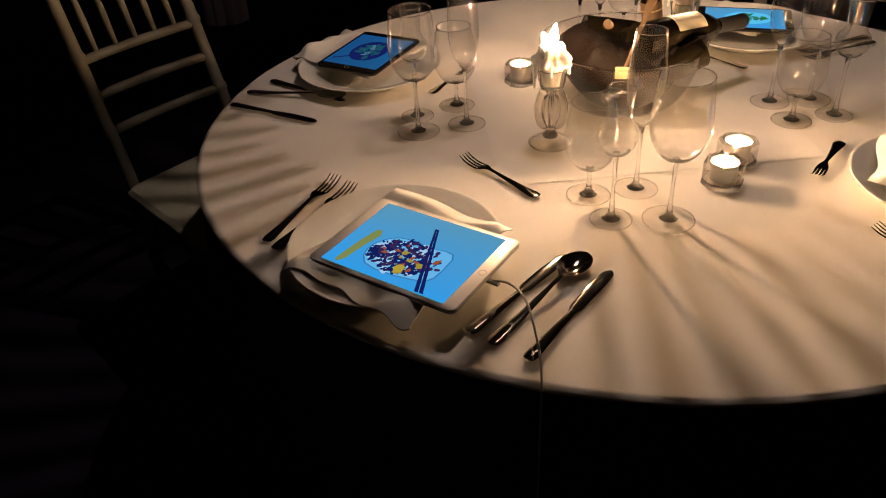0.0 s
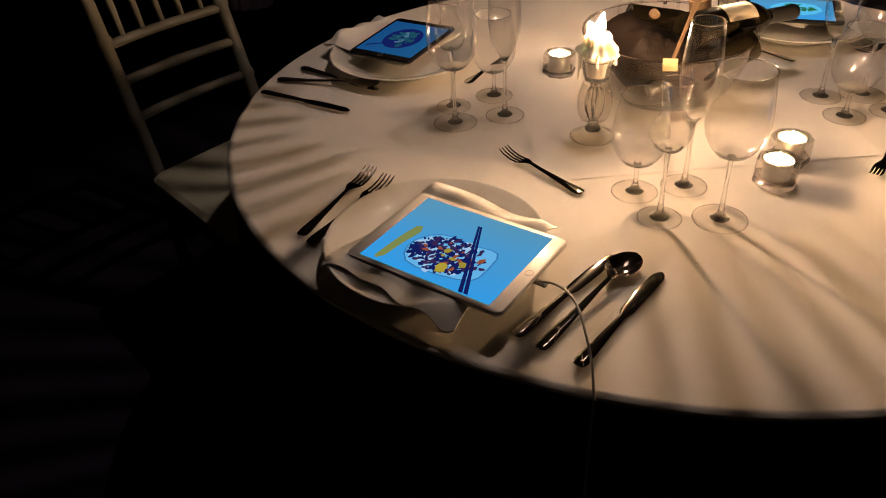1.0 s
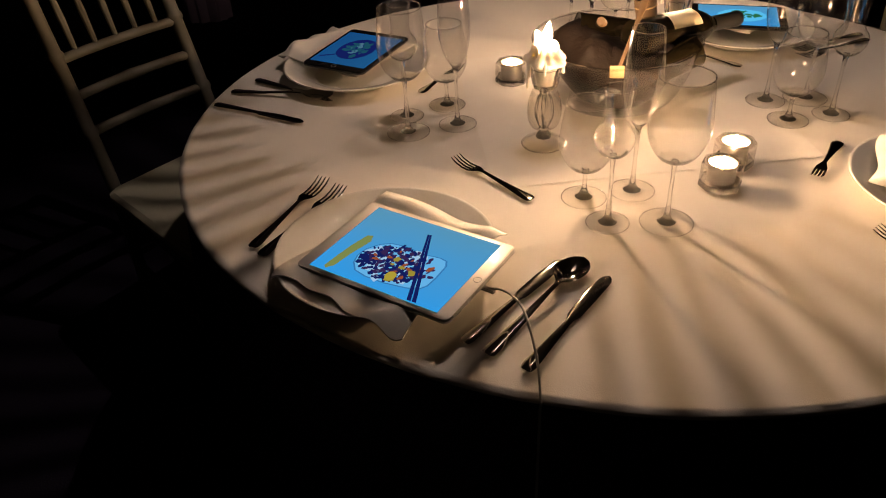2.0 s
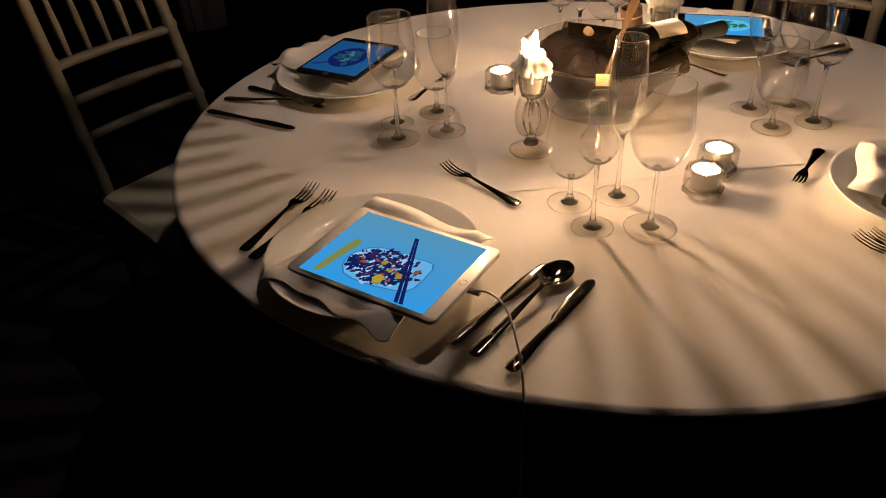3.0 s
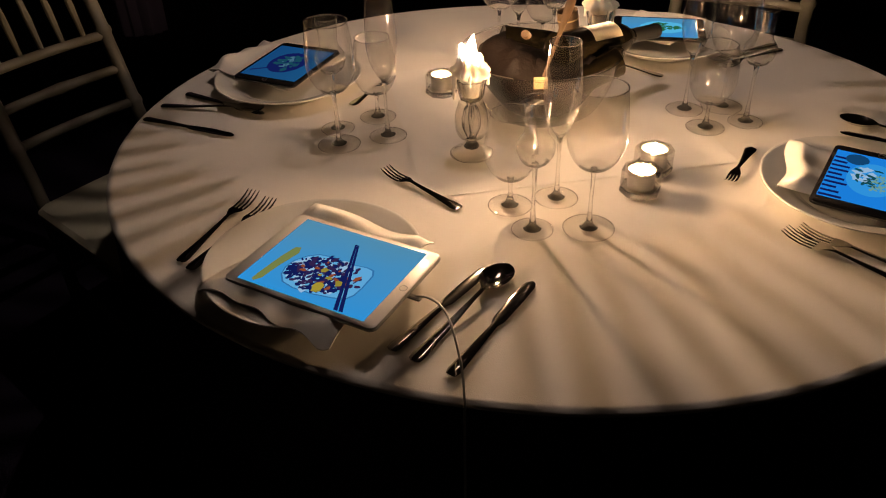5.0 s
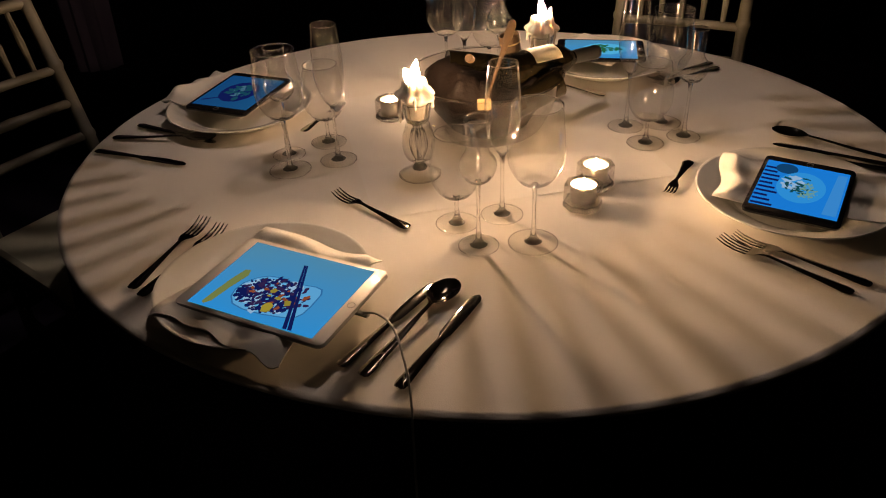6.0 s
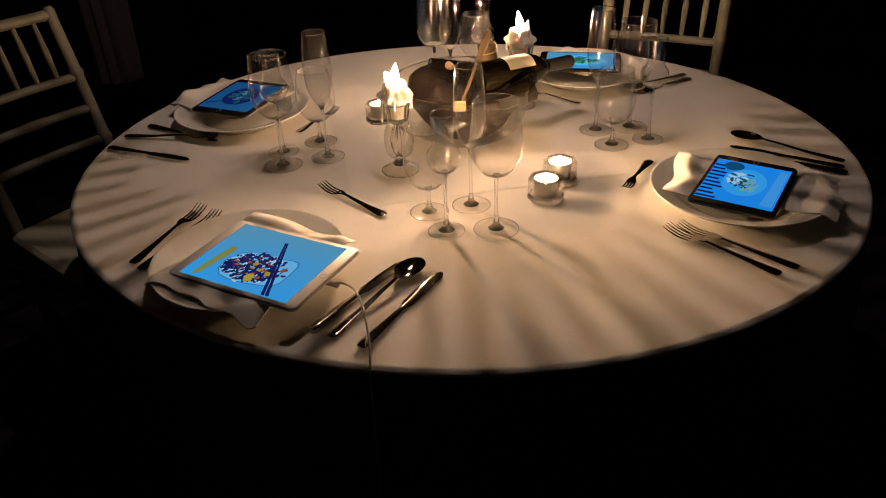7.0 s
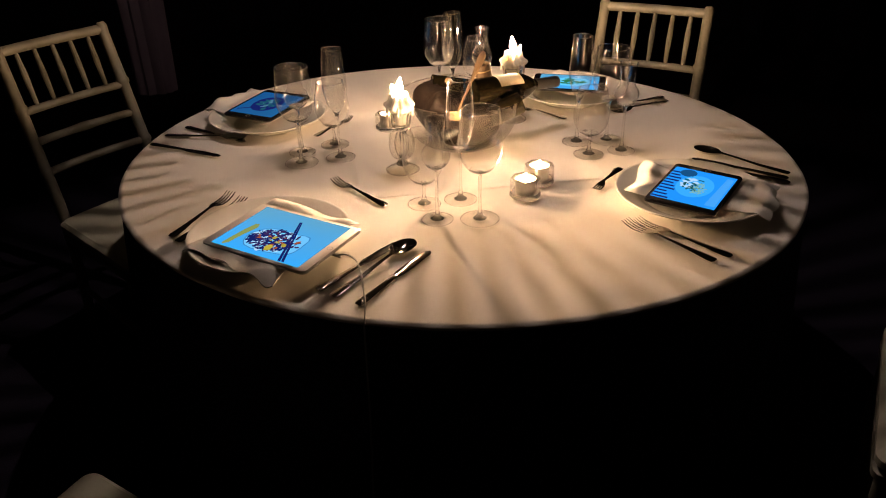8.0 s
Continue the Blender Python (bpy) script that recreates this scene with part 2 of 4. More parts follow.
def table_edge(a):
    """The top is not quite round: its radius towards an angle, as a share of R_TABLE."""
    return 1 + 0.0151 * math.cos(2 * a) + 0.0350 * math.sin(2 * a)


# ---- the room ----
def drape(name, x0, y0, x1, y1, height, folds, label):
    bm = bmesh.new()
    n = folds * 8
    d = Vector((x1 - x0, y1 - y0, 0))
    nrm = Vector((-d.y, d.x, 0)).normalized()
    rows_ = []
    for z in (0.0, height * 0.5, height):
        row = []
        for i in range(n + 1):
            u = i / n
            off = 0.05 * math.sin(2 * math.pi * folds * u + 0.8 * math.sin(7 * u)) * (1.15 - 0.3 * z / height)
            p = Vector((x0, y0, z)) + d * u + nrm * off
            row.append(bm.verts.new(p))
        rows_.append(row)
    for a, b in zip(rows_, rows_[1:]):
        for i in range(n):
            bm.faces.new((a[i], a[i + 1], b[i + 1], b[i]))
    bmesh.ops.solidify(bm, geom=list(bm.faces), thickness=0.01)
    return whole(name, bm, M_DRAPE, label, "wall", kind="structure")


whole("floor", slab(9, 9, 0.1, 0.0, z=-0.1), M_CARPET, "dark carpeted floor of the unlit hall", "floor", kind="structure", smooth=False)
whole("ceiling", slab(9, 9, 0.1, 0.0, z=3.6), M_CEILING, "dark painted ceiling of the unlit hall", "ceiling", kind="structure", smooth=False)
drape("wall_north", -4.4, 4.3, 4.4, 4.3, 3.6, 22, "black pleated drape wall")
drape("wall_south", -4.4, -4.3, 4.4, -4.3, 3.6, 22, "black pleated drape wall")
drape("wall_west", -4.3, -4.4, -4.3, 4.4, 3.6, 22, "black pleated drape wall")
drape("wall_east", 4.3, -4.4, 4.3, 4.4, 3.6, 22, "black pleated drape wall")


bm = bmesh.new()
rows_ = []
for z in (0.30, 0.8, 1.5, 2.4, 3.6):
    row = []
    for i in range(49):
        a = 2 * math.pi * i / 48
        k = (0.075 - 0.015 * abs(z - 0.9)) * (1 + 0.16 * math.sin(9 * a) + 0.08 * math.sin(5 * a + z))
        row.append(bm.verts.new((k * 1.2 * math.cos(a), k * 0.6 * math.sin(a), z)))
    rows_.append(row)
for a, b in zip(rows_, rows_[1:]):
    for i in range(48):
        bm.faces.new((a[i], a[i + 1], b[i + 1], b[i]))
bm.faces.new(rows_[0][:-1])
bmesh.ops.remove_doubles(bm, verts=list(bm.verts), dist=0.0001)
whole("gathered_curtain", bm, M_MAUVE, "dark mauve gathered curtain hanging from the ceiling", "curtain", pose(-2.35, 0.27, 0, 0, 0, 60))

# ---- the table ----
table = thing("round_table", "round banquet table hidden under its cloths", "table", pose(TABLE_X, TABLE_Y, 0))
part("tabletop", lathe([(0, 0.715), (0.735, 0.715), (0.742, 0.722), (0.742, 0.738), (0.735, 0.7435), (0, 0.7435)], 96, wobble=lambda a, z: table_edge(a)), M_WOOD, table)
part("pedestal", lathe([(0, 0.02), (0.05, 0.02), (0.05, 0.05), (0.035, 0.06), (0.035, 0.70), (0.12, 0.714), (0, 0.714)], 24), M_WOOD, table)
for k in range(4):
    a = radians(45 + 90 * k)
    part("foot", tube([(0.04 * math.cos(a), 0.04 * math.sin(a), 0.05), (0.2 * math.cos(a), 0.2 * math.sin(a), 0.05), (0.38 * math.cos(a), 0.38 * math.sin(a), 0.02)], [0.025, 0.022, 0.02]), M_WOOD, table)


def cloth_sheet():
    """The white cover: a round sheet with slight unevenness and a short turned-down hem."""
    bm = bmesh.new()
    seg = 160
    prof = [(0.0, 0.0)] + [(R_TABLE * k / 26, 0.0) for k in range(1, 26)] + [(R_TABLE - 0.010, 0.0), (R_TABLE - 0.005, 0.0), (R_TABLE - 0.001, -0.003), (R_TABLE + 0.0005, -0.005), (R_TABLE + 0.0005, -0.008), (R_TABLE - 0.002, -0.008)]
    lathe(prof, seg, bm, wobble=lambda a, z: table_edge(a))
    for v in bm.verts:
        r = math.hypot(v.co.x, v.co.y) / table_edge(math.atan2(v.co.y, v.co.x))
        w = noise.noise(Vector((v.co.x * 4, v.co.y * 4, 0.3))) * 0.0009 + noise.noise(Vector((v.co.x * 11, v.co.y * 11, 5))) * 0.0004
        v.co.z += TOP + w - 0.001
        if r > R_TABLE - 0.004:
            a = math.atan2(v.co.y, v.co.x)
            k = 1 + 0.0018 * noise.noise(Vector((math.cos(a) * 9, math.sin(a) * 9, 2)))
            v.co.x *= k
            v.co.y *= k
    return bm


whole("tablecloth", cloth_sheet(), M_CLOTH, "white linen round tablecloth lying flat on the table", "tablecloth", pose(TABLE_X, TABLE_Y, 0))


def skirt():
    bm = bmesh.new()
    def fold(a, z):
        d = (0.735 - z) / 0.735
        return 1 + 0.07 * d * (0.5 + 0.5 * math.sin(22 * a + 1.5 * math.sin(3 * a))) + 0.02 * d
    prof = [(0.30, 0.7445), (0.7445, 0.7445), (0.7465, 0.735), (0.748, 0.70), (0.749, 0.55), (0.751, 0.35), (0.753, 0.15), (0.755, 0.004)]
    lathe(prof, 264, bm, wobble=lambda a, z: table_edge(a) * (fold(a, z) if z < 0.72 else 1))
    return bm


whole("table_skirt", skirt(), M_BLACKCLOTH, "black floor-length pleated cloth under the white cover", "table skirt", pose(TABLE_X, TABLE_Y, 0))

# square overlay under the centrepiece
bm = slab(0.54, 0.54, 0.00018, 0.00004)
bmesh.ops.subdivide_edges(bm, edges=list(bm.edges), cuts=3, use_grid_fill=True)
whole("centre_cloth", bm, M_NAPKIN, "square white linen overlay under the glass bowl", "table mat", pose(-0.008, 0.02, TOP + 0.00018, 0, 0, 55.5))


# ---- chairs ----
def chair_thing():
    """Faces +y; the seat's middle is over the origin."""
    c = thing("banquet_chair", "ivory painted bamboo-style banquet chair with a padded seat", "chair", group="chairs round the table")
    hw, back = 0.163, -0.19

    def line(z):          # how far back the rear posts stand at a height
        return back - 0.02 - 0.28 * max(0.0, z - 0.45) - 0.04 * max(0.0, 0.45 - z)

    for s in (-1, 1):
        zs = [0.0, 0.2, 0.42, 0.50, 0.58, 0.585, 0.595, 0.60, 0.755, 0.76, 0.77, 0.775, 0.90, 0.925, 0.935]
        rr = [0.013, 0.015, 0.016, 0.016, 0.016, 0.0195, 0.0195, 0.016, 0.016, 0.0195, 0.0195, 0.016, 0.015, 0.0165, 0.010]
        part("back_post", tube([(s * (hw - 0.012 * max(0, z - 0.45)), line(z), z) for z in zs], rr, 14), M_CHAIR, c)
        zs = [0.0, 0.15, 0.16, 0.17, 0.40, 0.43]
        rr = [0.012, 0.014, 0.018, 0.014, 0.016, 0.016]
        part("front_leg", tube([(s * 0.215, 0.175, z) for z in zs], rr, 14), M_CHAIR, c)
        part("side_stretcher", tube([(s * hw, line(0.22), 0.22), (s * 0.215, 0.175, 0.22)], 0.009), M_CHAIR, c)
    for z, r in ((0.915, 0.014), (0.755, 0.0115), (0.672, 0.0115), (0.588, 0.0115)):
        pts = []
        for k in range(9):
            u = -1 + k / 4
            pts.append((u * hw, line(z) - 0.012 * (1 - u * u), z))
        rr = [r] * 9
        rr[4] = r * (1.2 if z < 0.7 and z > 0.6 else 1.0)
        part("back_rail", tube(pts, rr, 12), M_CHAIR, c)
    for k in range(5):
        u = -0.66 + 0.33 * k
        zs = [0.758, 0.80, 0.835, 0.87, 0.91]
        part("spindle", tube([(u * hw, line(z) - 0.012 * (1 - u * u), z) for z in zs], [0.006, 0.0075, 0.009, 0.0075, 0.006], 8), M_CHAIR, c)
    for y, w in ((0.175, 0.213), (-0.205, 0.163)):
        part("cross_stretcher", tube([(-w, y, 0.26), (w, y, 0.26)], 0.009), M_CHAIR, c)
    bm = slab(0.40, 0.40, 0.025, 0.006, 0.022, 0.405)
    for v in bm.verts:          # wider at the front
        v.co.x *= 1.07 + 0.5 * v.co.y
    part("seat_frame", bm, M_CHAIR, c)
    bm = slab(0.40, 0.40, 0.035, 0.010, 0.024, 0.430, 5)
    for v in bm.verts:
        v.co.x *= 1.07 + 0.5 * v.co.y
    part("seat_cushion", bm, M_SEATPAD, c, "ivory fabric seat pad")
    return c


def facing(x, y, dx, dy, z=0.0):
    return pose(x, y, z, 0, 0, math.degrees(math.atan2(dy, dx)) - 90)


chair = chair_thing()
chair.matrix_basis = facing(-0.771, -0.465, 0.985, 0.17)
copy_thing(chair, facing(0.062, 0.585, 0.35, -0.94))
copy_thing(chair, facing(1.160, 0.262, -0.95, -0.31))
copy_thing(chair, facing(0.358, -1.146, -0.24, 0.97))


# ---- glassware ----
def bead(r, z, thick):
    """Closed round section of a ring."""
    return [(r + thick * math.cos(k * math.pi / 4), z + thick * math.sin(k * math.pi / 4)) for k in range(9)]


def glass_thing(name, label, profile, stem, foot_r, group):
    """profile: outer (radius, height) of the bowl from its bottom to the rim; stem: (bottom, top, radius)."""
    g = thing(name, label, "glass", group=group)
    r1, z1 = profile[-1]
    low = profile[0][1]
    plug = [p for p in profile if p[1] < low + 0.0075]
    wall = profile[len(plug) - 1:]
    part("bowl", lathe(wall, 56), M_BOWLGLASS, g)
    part("rim", lathe(bead(r1 - 0.0003, z1 + 0.0005, 0.0009), 56), M_SOLID, g, "fire-polished glass rim")
    z0, z2, r = stem
    n = 14
    rp, zp = plug[-1]
    prof = [(0.0, 0.0034), (0.0140, 0.0034), (0.0125, 0.0050), (0.0090, 0.0068), (0.0066, 0.0092)]
    prof += [(r * (1 + 0.9 * (1 - k / n) ** 7 + 0.8 * (k / n) ** 10), 0.0115 + (z2 - 0.0115) * k / n) for k in range(n + 1)]
    prof += [p for p in plug if p[0] > 2.0 * r and p[1] > z2 - 0.002] + [(rp * 0.7, zp - 0.0012), (rp * 0.3, zp - 0.0026), (0.0, zp - 0.003)]
    part("stem", lathe(prof, 20), M_SOLID, g, "drawn solid glass stem")
    part("foot", lathe([(foot_r, 0.0014), (foot_r * 0.85, 0.0024), (foot_r * 0.6, 0.0030), (0.0138, 0.0037)], 56), M_FOOT, g)
    part("foot_edge", lathe(bead(foot_r, 0.0012, 0.0008), 56), M_SOLID, g, "rounded glass edge of the foot")
    return g


def smooth_profile(keys, n=4):
    return [(max(0.0, p.x), p.y) for p in curve_points([(r, z, 0) for r, z in keys], n)]



def pendant_lamp():
    """Hangs over the table; its upright slats throw the stripes that run out to the table's edge and over the chairs."""
    t = thing("pendant_lamp", "slatted dark wooden pendant lamp over the table", "pendant lamp", pose(-0.115, 0.04, 2.10))
    sx, sy = 0.018, -0.014      # the shade hangs a little off its bulb
    part("cord", tube([(0, 0, 0.12), (0, 0, 0.8), (0, 0, 1.50)], 0.004, 8), M_FOIL, t)
    part("ceiling_rose", lathe([(0, 1.50), (0.05, 1.50), (0.05, 1.485), (0.03, 1.47), (0, 1.47)], 24), M_FOIL, t)
    part("cap", lathe([(0, 0.13), (0.155, 0.13), (0.158, 0.122), (0.155, 0.114), (0, 0.114)], 48, None, sx, sy), M_SLAT, t)
    part("socket", lathe([(0, 0.114), (0.012, 0.114), (0.012, 0.03), (0.006, 0.014), (0, 0.014)], 20), M_FOIL, t)
    part("bulb", lathe(smooth_profile([(0.0, -0.003), (0.005, -0.001), (0.0064, 0.004), (0.005, 0.010), (0.0, 0.012)], 3), 12), M_LAMP, t, "small glowing halogen bulb")
    part("band", lathe([(0.150, -0.13), (0.153, -0.13), (0.153, 0.114), (0.150, 0.114), (0.150, -0.13)], 64, None, sx, sy), M_SLAT, t)
    for k in range(60):         # the hem of the shade hangs aslant
        a = 2 * math.pi * k / 60
        z = -0.300 - 0.120 * math.cos(a + radians(40)) - 0.03 * (k * 7 % 5) / 4
        ob = new("slat", mesh_of("slat", slab(0.002, (0.0070, 0.0088, 0.0062)[k * 5 % 3], 0.11 - z, 0.0004, z=z), M_SLAT, False))
        ob.parent = t
        ob.matrix_basis = pose(sx + 0.1555 * math.cos(a), sy + 0.1555 * math.sin(a), 0, 0, 0, math.degrees(a))


pendant_lamp()

GROUP = "stemmed glasses on the table"
wine = glass_thing("wine_glass", "large clear empty wine glass", smooth_profile([(0.0, 0.100), (0.022, 0.107), (0.038, 0.131), (0.0425, 0.158), (0.040, 0.192), (0.0365, 0.226)]), (0.006, 0.101, 0.0029), 0.038, GROUP)
flute = glass_thing("champagne_flute", "tall clear empty champagne flute", smooth_profile([(0.0, 0.108), (0.010, 0.115), (0.022, 0.14), (0.0275, 0.172), (0.0265, 0.213), (0.0225, 0.256)]), (0.006, 0.109, 0.0029), 0.034, GROUP)
water = glass_thing("water_glass", "short-stemmed clear empty water glass", smooth_profile([(0.0, 0.048), (0.022, 0.054), (0.0375, 0.076), (0.0410, 0.10), (0.0375, 0.131), (0.0320, 0.158)]), (0.006, 0.049, 0.0034), 0.034, GROUP)
grappa = glass_thing("grappa_glass", "clear spirit glass with round belly and narrow neck", smooth_profile([(0.0, 0.110), (0.016, 0.114), (0.0265, 0.130), (0.027, 0.146), (0.0185, 0.159), (0.0165, 0.175), (0.0195, 0.21)]), (0.006, 0.111, 0.0030), 0.031, GROUP)

Z = TOP + 0.0008
SPOTS = [
    (water, [(0.176, -0.280), (-0.225, -0.208), (0.259, 0.166), (-0.245, 0.312)]),
    (grappa, [(0.246, -0.309), (-0.243, -0.292), (0.301, 0.236), (-0.166, 0.250)]),
    (flute, [(0.215, -0.213), (-0.150, -0.248), (0.190, 0.209), (-0.201, 0.174)]),
    (wine, [(0.305, -0.249), (-0.190, -0.331), (0.235, 0.268), (-0.272, 0.192)]),
]
for g, spots in SPOTS:
    for i, (x, y) in enumerate(spots):
        m = pose(x, y, Z, 0, 0, 37 * i)
        if i == 0:
            g.matrix_basis = m
        else:
            copy_thing(g, m)


# ---- candles ----
def flame_mesh(h, r, lean=0.0):
    prof = [(0.0, 0.0), (r * 0.6, h * 0.08), (r, h * 0.25), (r * 0.85, h * 0.45), (r * 0.5, h * 0.7), (r * 0.2, h * 0.9), (0.0, h)]
    bm = lathe(prof, 10)
    for v in bm.verts:
        v.co.x += lean * v.co.z ** 2 / h
    return bm


def candlestick_thing():
    c = thing("candlestick", "clear pressed-glass candlestick with a burning candle stub", "candlestick", group="candlesticks by the bowl")
    part("foot", lathe([(0.0365, 0.0012), (0.0355, 0.004), (0.030, 0.008), (0.020, 0.013), (0.012, 0.021), (0.0105, 0.028)], 40), M_VOTIVE, c)
    part("foot_edge", lathe(bead(0.0365, 0.0016, 0.0016), 40), M_SOLID, c, "rounded glass edge of the foot")
    part("knop", lathe([(0, 0.0125), (0.013, 0.0135), (0.011, 0.019), (0.007, 0.0245), (0.009, 0.0285), (0, 0.029)], 32, wobble=lambda a, z: 1 + 0.06 * math.cos(8 * a)), M_SOLID, c)
    shell = smooth_profile([(0.0105, 0.0295), (0.023, 0.036), (0.0285, 0.055), (0.0275, 0.078), (0.0205, 0.099)], 4)
    part("sleeve", lathe(shell, 40), M_VOTIVE, c, "clear bulging glass sleeve")
    part("stem", lathe([(0.0, 0.0305), (0.007, 0.031), (0.010, 0.038), (0.0140, 0.050), (0.0150, 0.066), (0.011, 0.086), (0.007, 0.093), (0.009, 0.0985), (0, 0.099)], 48, wobble=lambda a, z: 1 + 0.11 * math.cos(8 * a)), M_SOLID, c, "fluted solid glass stem")
    part("cup", lathe([(0.0, 0.1005), (0.012, 0.1005), (0.0185, 0.104), (0.0210, 0.112), (0.0235, 0.130), (0.0255, 0.1385), (0.0235, 0.139), (0.0200, 0.130), (0.0180, 0.112), (0.013, 0.108), (0.0, 0.1075)], 60, wobble=lambda a, z: 1 + 0.05 * math.cos(10 * a)), M_SOLID, c, "fluted pressed-glass candle cup")
    drip = lambda a, z: 1 + (0.12 * math.sin(5 * a + 1) + 0.09 * math.sin(9 * a) + 0.07 * math.sin(2 * a) if z > 0.142 else 0.0)
    stub = part("candle", lathe([(0.0, 0.1085), (0.012, 0.109), (0.0150, 0.118), (0.0175, 0.132), (0.0200, 0.1405), (0.0270, 0.1455), (0.0310, 0.151), (0.0290, 0.157), (0.0235, 0.161), (0.0205, 0.166), (0.0190, 0.176), (0.0165, 0.178), (0.012, 0.169), (0.0, 0.167)], 60, wobble=drip), M_WAX, c, "melted ivory wax stub with drips")
    for ang, ln, rr in ((229, 0.046, 0.0028), (250, 0.022, 0.0024), (30, 0.018, 0.0026), (75, 0.026, 0.0024), (310, 0.014, 0.0026), (150, 0.024, 0.0025), (200, 0.016, 0.0024)):
        ca, sa = math.cos(radians(ang)), math.sin(radians(ang))
        q = 0.0275
        pts = [(q * ca * k, q * sa * k, z) for k, z in ((0.9, 0.153), (1.02, 0.148), (1.05, 0.148 - ln * 0.5), (1.05, 0.148 - ln * 0.9), (1.05, 0.148 - ln))]
        part("wax_drip", tube(pts, [rr, rr * 1.2, rr * 0.8, rr, rr * 0.4], 8), M_WAX, stub)
    lip = bmesh.new()           # a lip of unmelted wax that shields the flame on one side
    rows_ = []
    for k in range(13):
        a = radians(140 + 11 * k)
        h = 0.168 + 0.029 * math.sin(math.pi * k / 12) ** 0.5
        rows_.append([lip.verts.new((r * math.cos(a), r * math.sin(a), z)) for r, z in ((0.0215, 0.158), (0.0205, 0.5 * (0.158 + h)), (0.0190, h), (0.0172, h - 0.001), (0.0165, 0.160))])
    for a, b in zip(rows_, rows_[1:]):
        for i in range(4):
            lip.faces.new((a[i], b[i], b[i + 1], a[i + 1]))
    lip.faces.new(rows_[0])
    lip.faces.new(rows_[-1][::-1])
    part("wax_lip", lip, M_WAX, stub)
    part("wick", tube([(0, 0, 0.167), (0.0005, 0, 0.175), (0.0015, 0, 0.181)], 0.0008, 6), M_WICK, stub)
    fl = part("flame", flame_mesh(0.037, 0.0085, 0.16), M_FLAME, stub, "burning yellow flame")
    fl.location = (0, 0, 0.178)
    return c


cs = candlestick_thing()
cs.matrix_basis = pose(0.013, -0.196, TOP + 0.0024)
# its lip is added here, turned to shade the right setting and far chair
copy_thing(cs, pose(-0.028, 0.218, TOP + 0.0024, 0, 0, 189))


def tealight_thing(height=0.011, width=0.0032):
    c = thing("tealight_holder", "square glass votive holder with a lit tealight", "tealight", group="tealights on the table")
    part("glass_base", slab(0.060, 0.060, 0.0115, 0.002, 0.017, 0.0, 1), M_SOLID, c, "thick clear glass base", smooth=False)
    bm = slab(0.059, 0.059, 0.030, 0.0008, 0.0165, 0.0116, 1)
    bmesh.ops.delete(bm, geom=[f for f in bm.faces if abs(f.normal.z) > 0.9], context="FACES")
    part("glass_wall", bm, M_VOTIVE, c, smooth=False)
    part("glass_rim", lathe(bead(0.0232, 0.0425, 0.0013), 32), M_SOLID, c)
    cup = part("tin_cup", lathe([(0.0, 0.0120), (0.0200, 0.0120), (0.0205, 0.014), (0.0205, 0.0400), (0.0211, 0.0405), (0.0213, 0.0400), (0.0212, 0.0118), (0.0, 0.0118)], 32), M_ALU, c, "thin aluminium tealight cup")
    part("wax", lathe([(0.0, 0.0125), (0.0200, 0.0125), (0.0203, 0.0385), (0.0195, 0.0375), (0.014, 0.0368), (0.0, 0.0365)], 32), M_WAX, cup, "molten white wax")
    part("wick", tube([(0, 0, 0.0365), (0.0003, 0, 0.0405)], 0.0007, 6), M_WICK, cup)
    fl = part("flame", flame_mesh(height, width), M_TEA, cup, "small burning flame")
    fl.location = (0, 0, 0.0400)
    return c


tl = tealight_thing()
tl.matrix_basis = pose(0.300, -0.107, Z, 0, 0, 20)
copy_thing(tl, pose(0.276, -0.034, Z, 0, 0, 5))
tealight_thing(0.007, 0.0018).matrix_basis = pose(-0.215, -0.045, Z, 0, 0, 30)


# ---- centrepiece ----
bowl_at = (-0.015, 0.020)
gb = thing("glass_bowl", "large clear glass bowl holding bottles and dark cloth", "bowl", pose(*bowl_at, TOP + 0.0008))
part("wall", lathe(smooth_profile([(0.080, 0.0055), (0.100, 0.012), (0.114, 0.024), (0.130, 0.055), (0.142, 0.09), (0.150, 0.122)], 5), 96), M_BOWLWALL, gb)
part("rim", lathe(bead(0.150, 0.1225, 0.0020), 96), M_SOLID, gb, "thick rounded glass rim")
part("base", lathe([(0, 0.0002), (0.076, 0.0002), (0.080, 0.003), (0.080, 0.0065), (0.07, 0.0075), (0, 0.0070)], 72), M_VOTIVE, gb, "thick glass base")

# dark crumpled filling
bm = lathe(smooth_profile([(0.0, 0.009), (0.050, 0.010), (0.078, 0.026), (0.100, 0.056), (0.116, 0.085), (0.112, 0.104), (0.080, 0.116), (0.0, 0.122)], 6), 96)
for v in bm.verts:
    n = noise.noise(v.co * 20) * 0.016 + abs(noise.noise(v.co * 42)) * 0.012
    if v.co.z > 0.08:
        v.co.z += n + 0.026 * math.exp(-((v.co.x + 0.060) ** 2 + (v.co.y + 0.045) ** 2) / 0.0022) + 0.020 * math.exp(-((v.co.x - 0.02) ** 2 + (v.co.y + 0.075) ** 2) / 0.0016)
    else:
        v.co.xy *= 1 - 1.6 * abs(n)
        v.co.x += 0.10 * (0.085 - v.co.z) * (1 if v.co.z > 0.03 else 0.6)
whole("dark_cloth", bm, M_DARKCLOTH, "crumpled dark brown cloth stuffed into the glass bowl", "cloth", pose(*bowl_at, TOP + 0.0004))


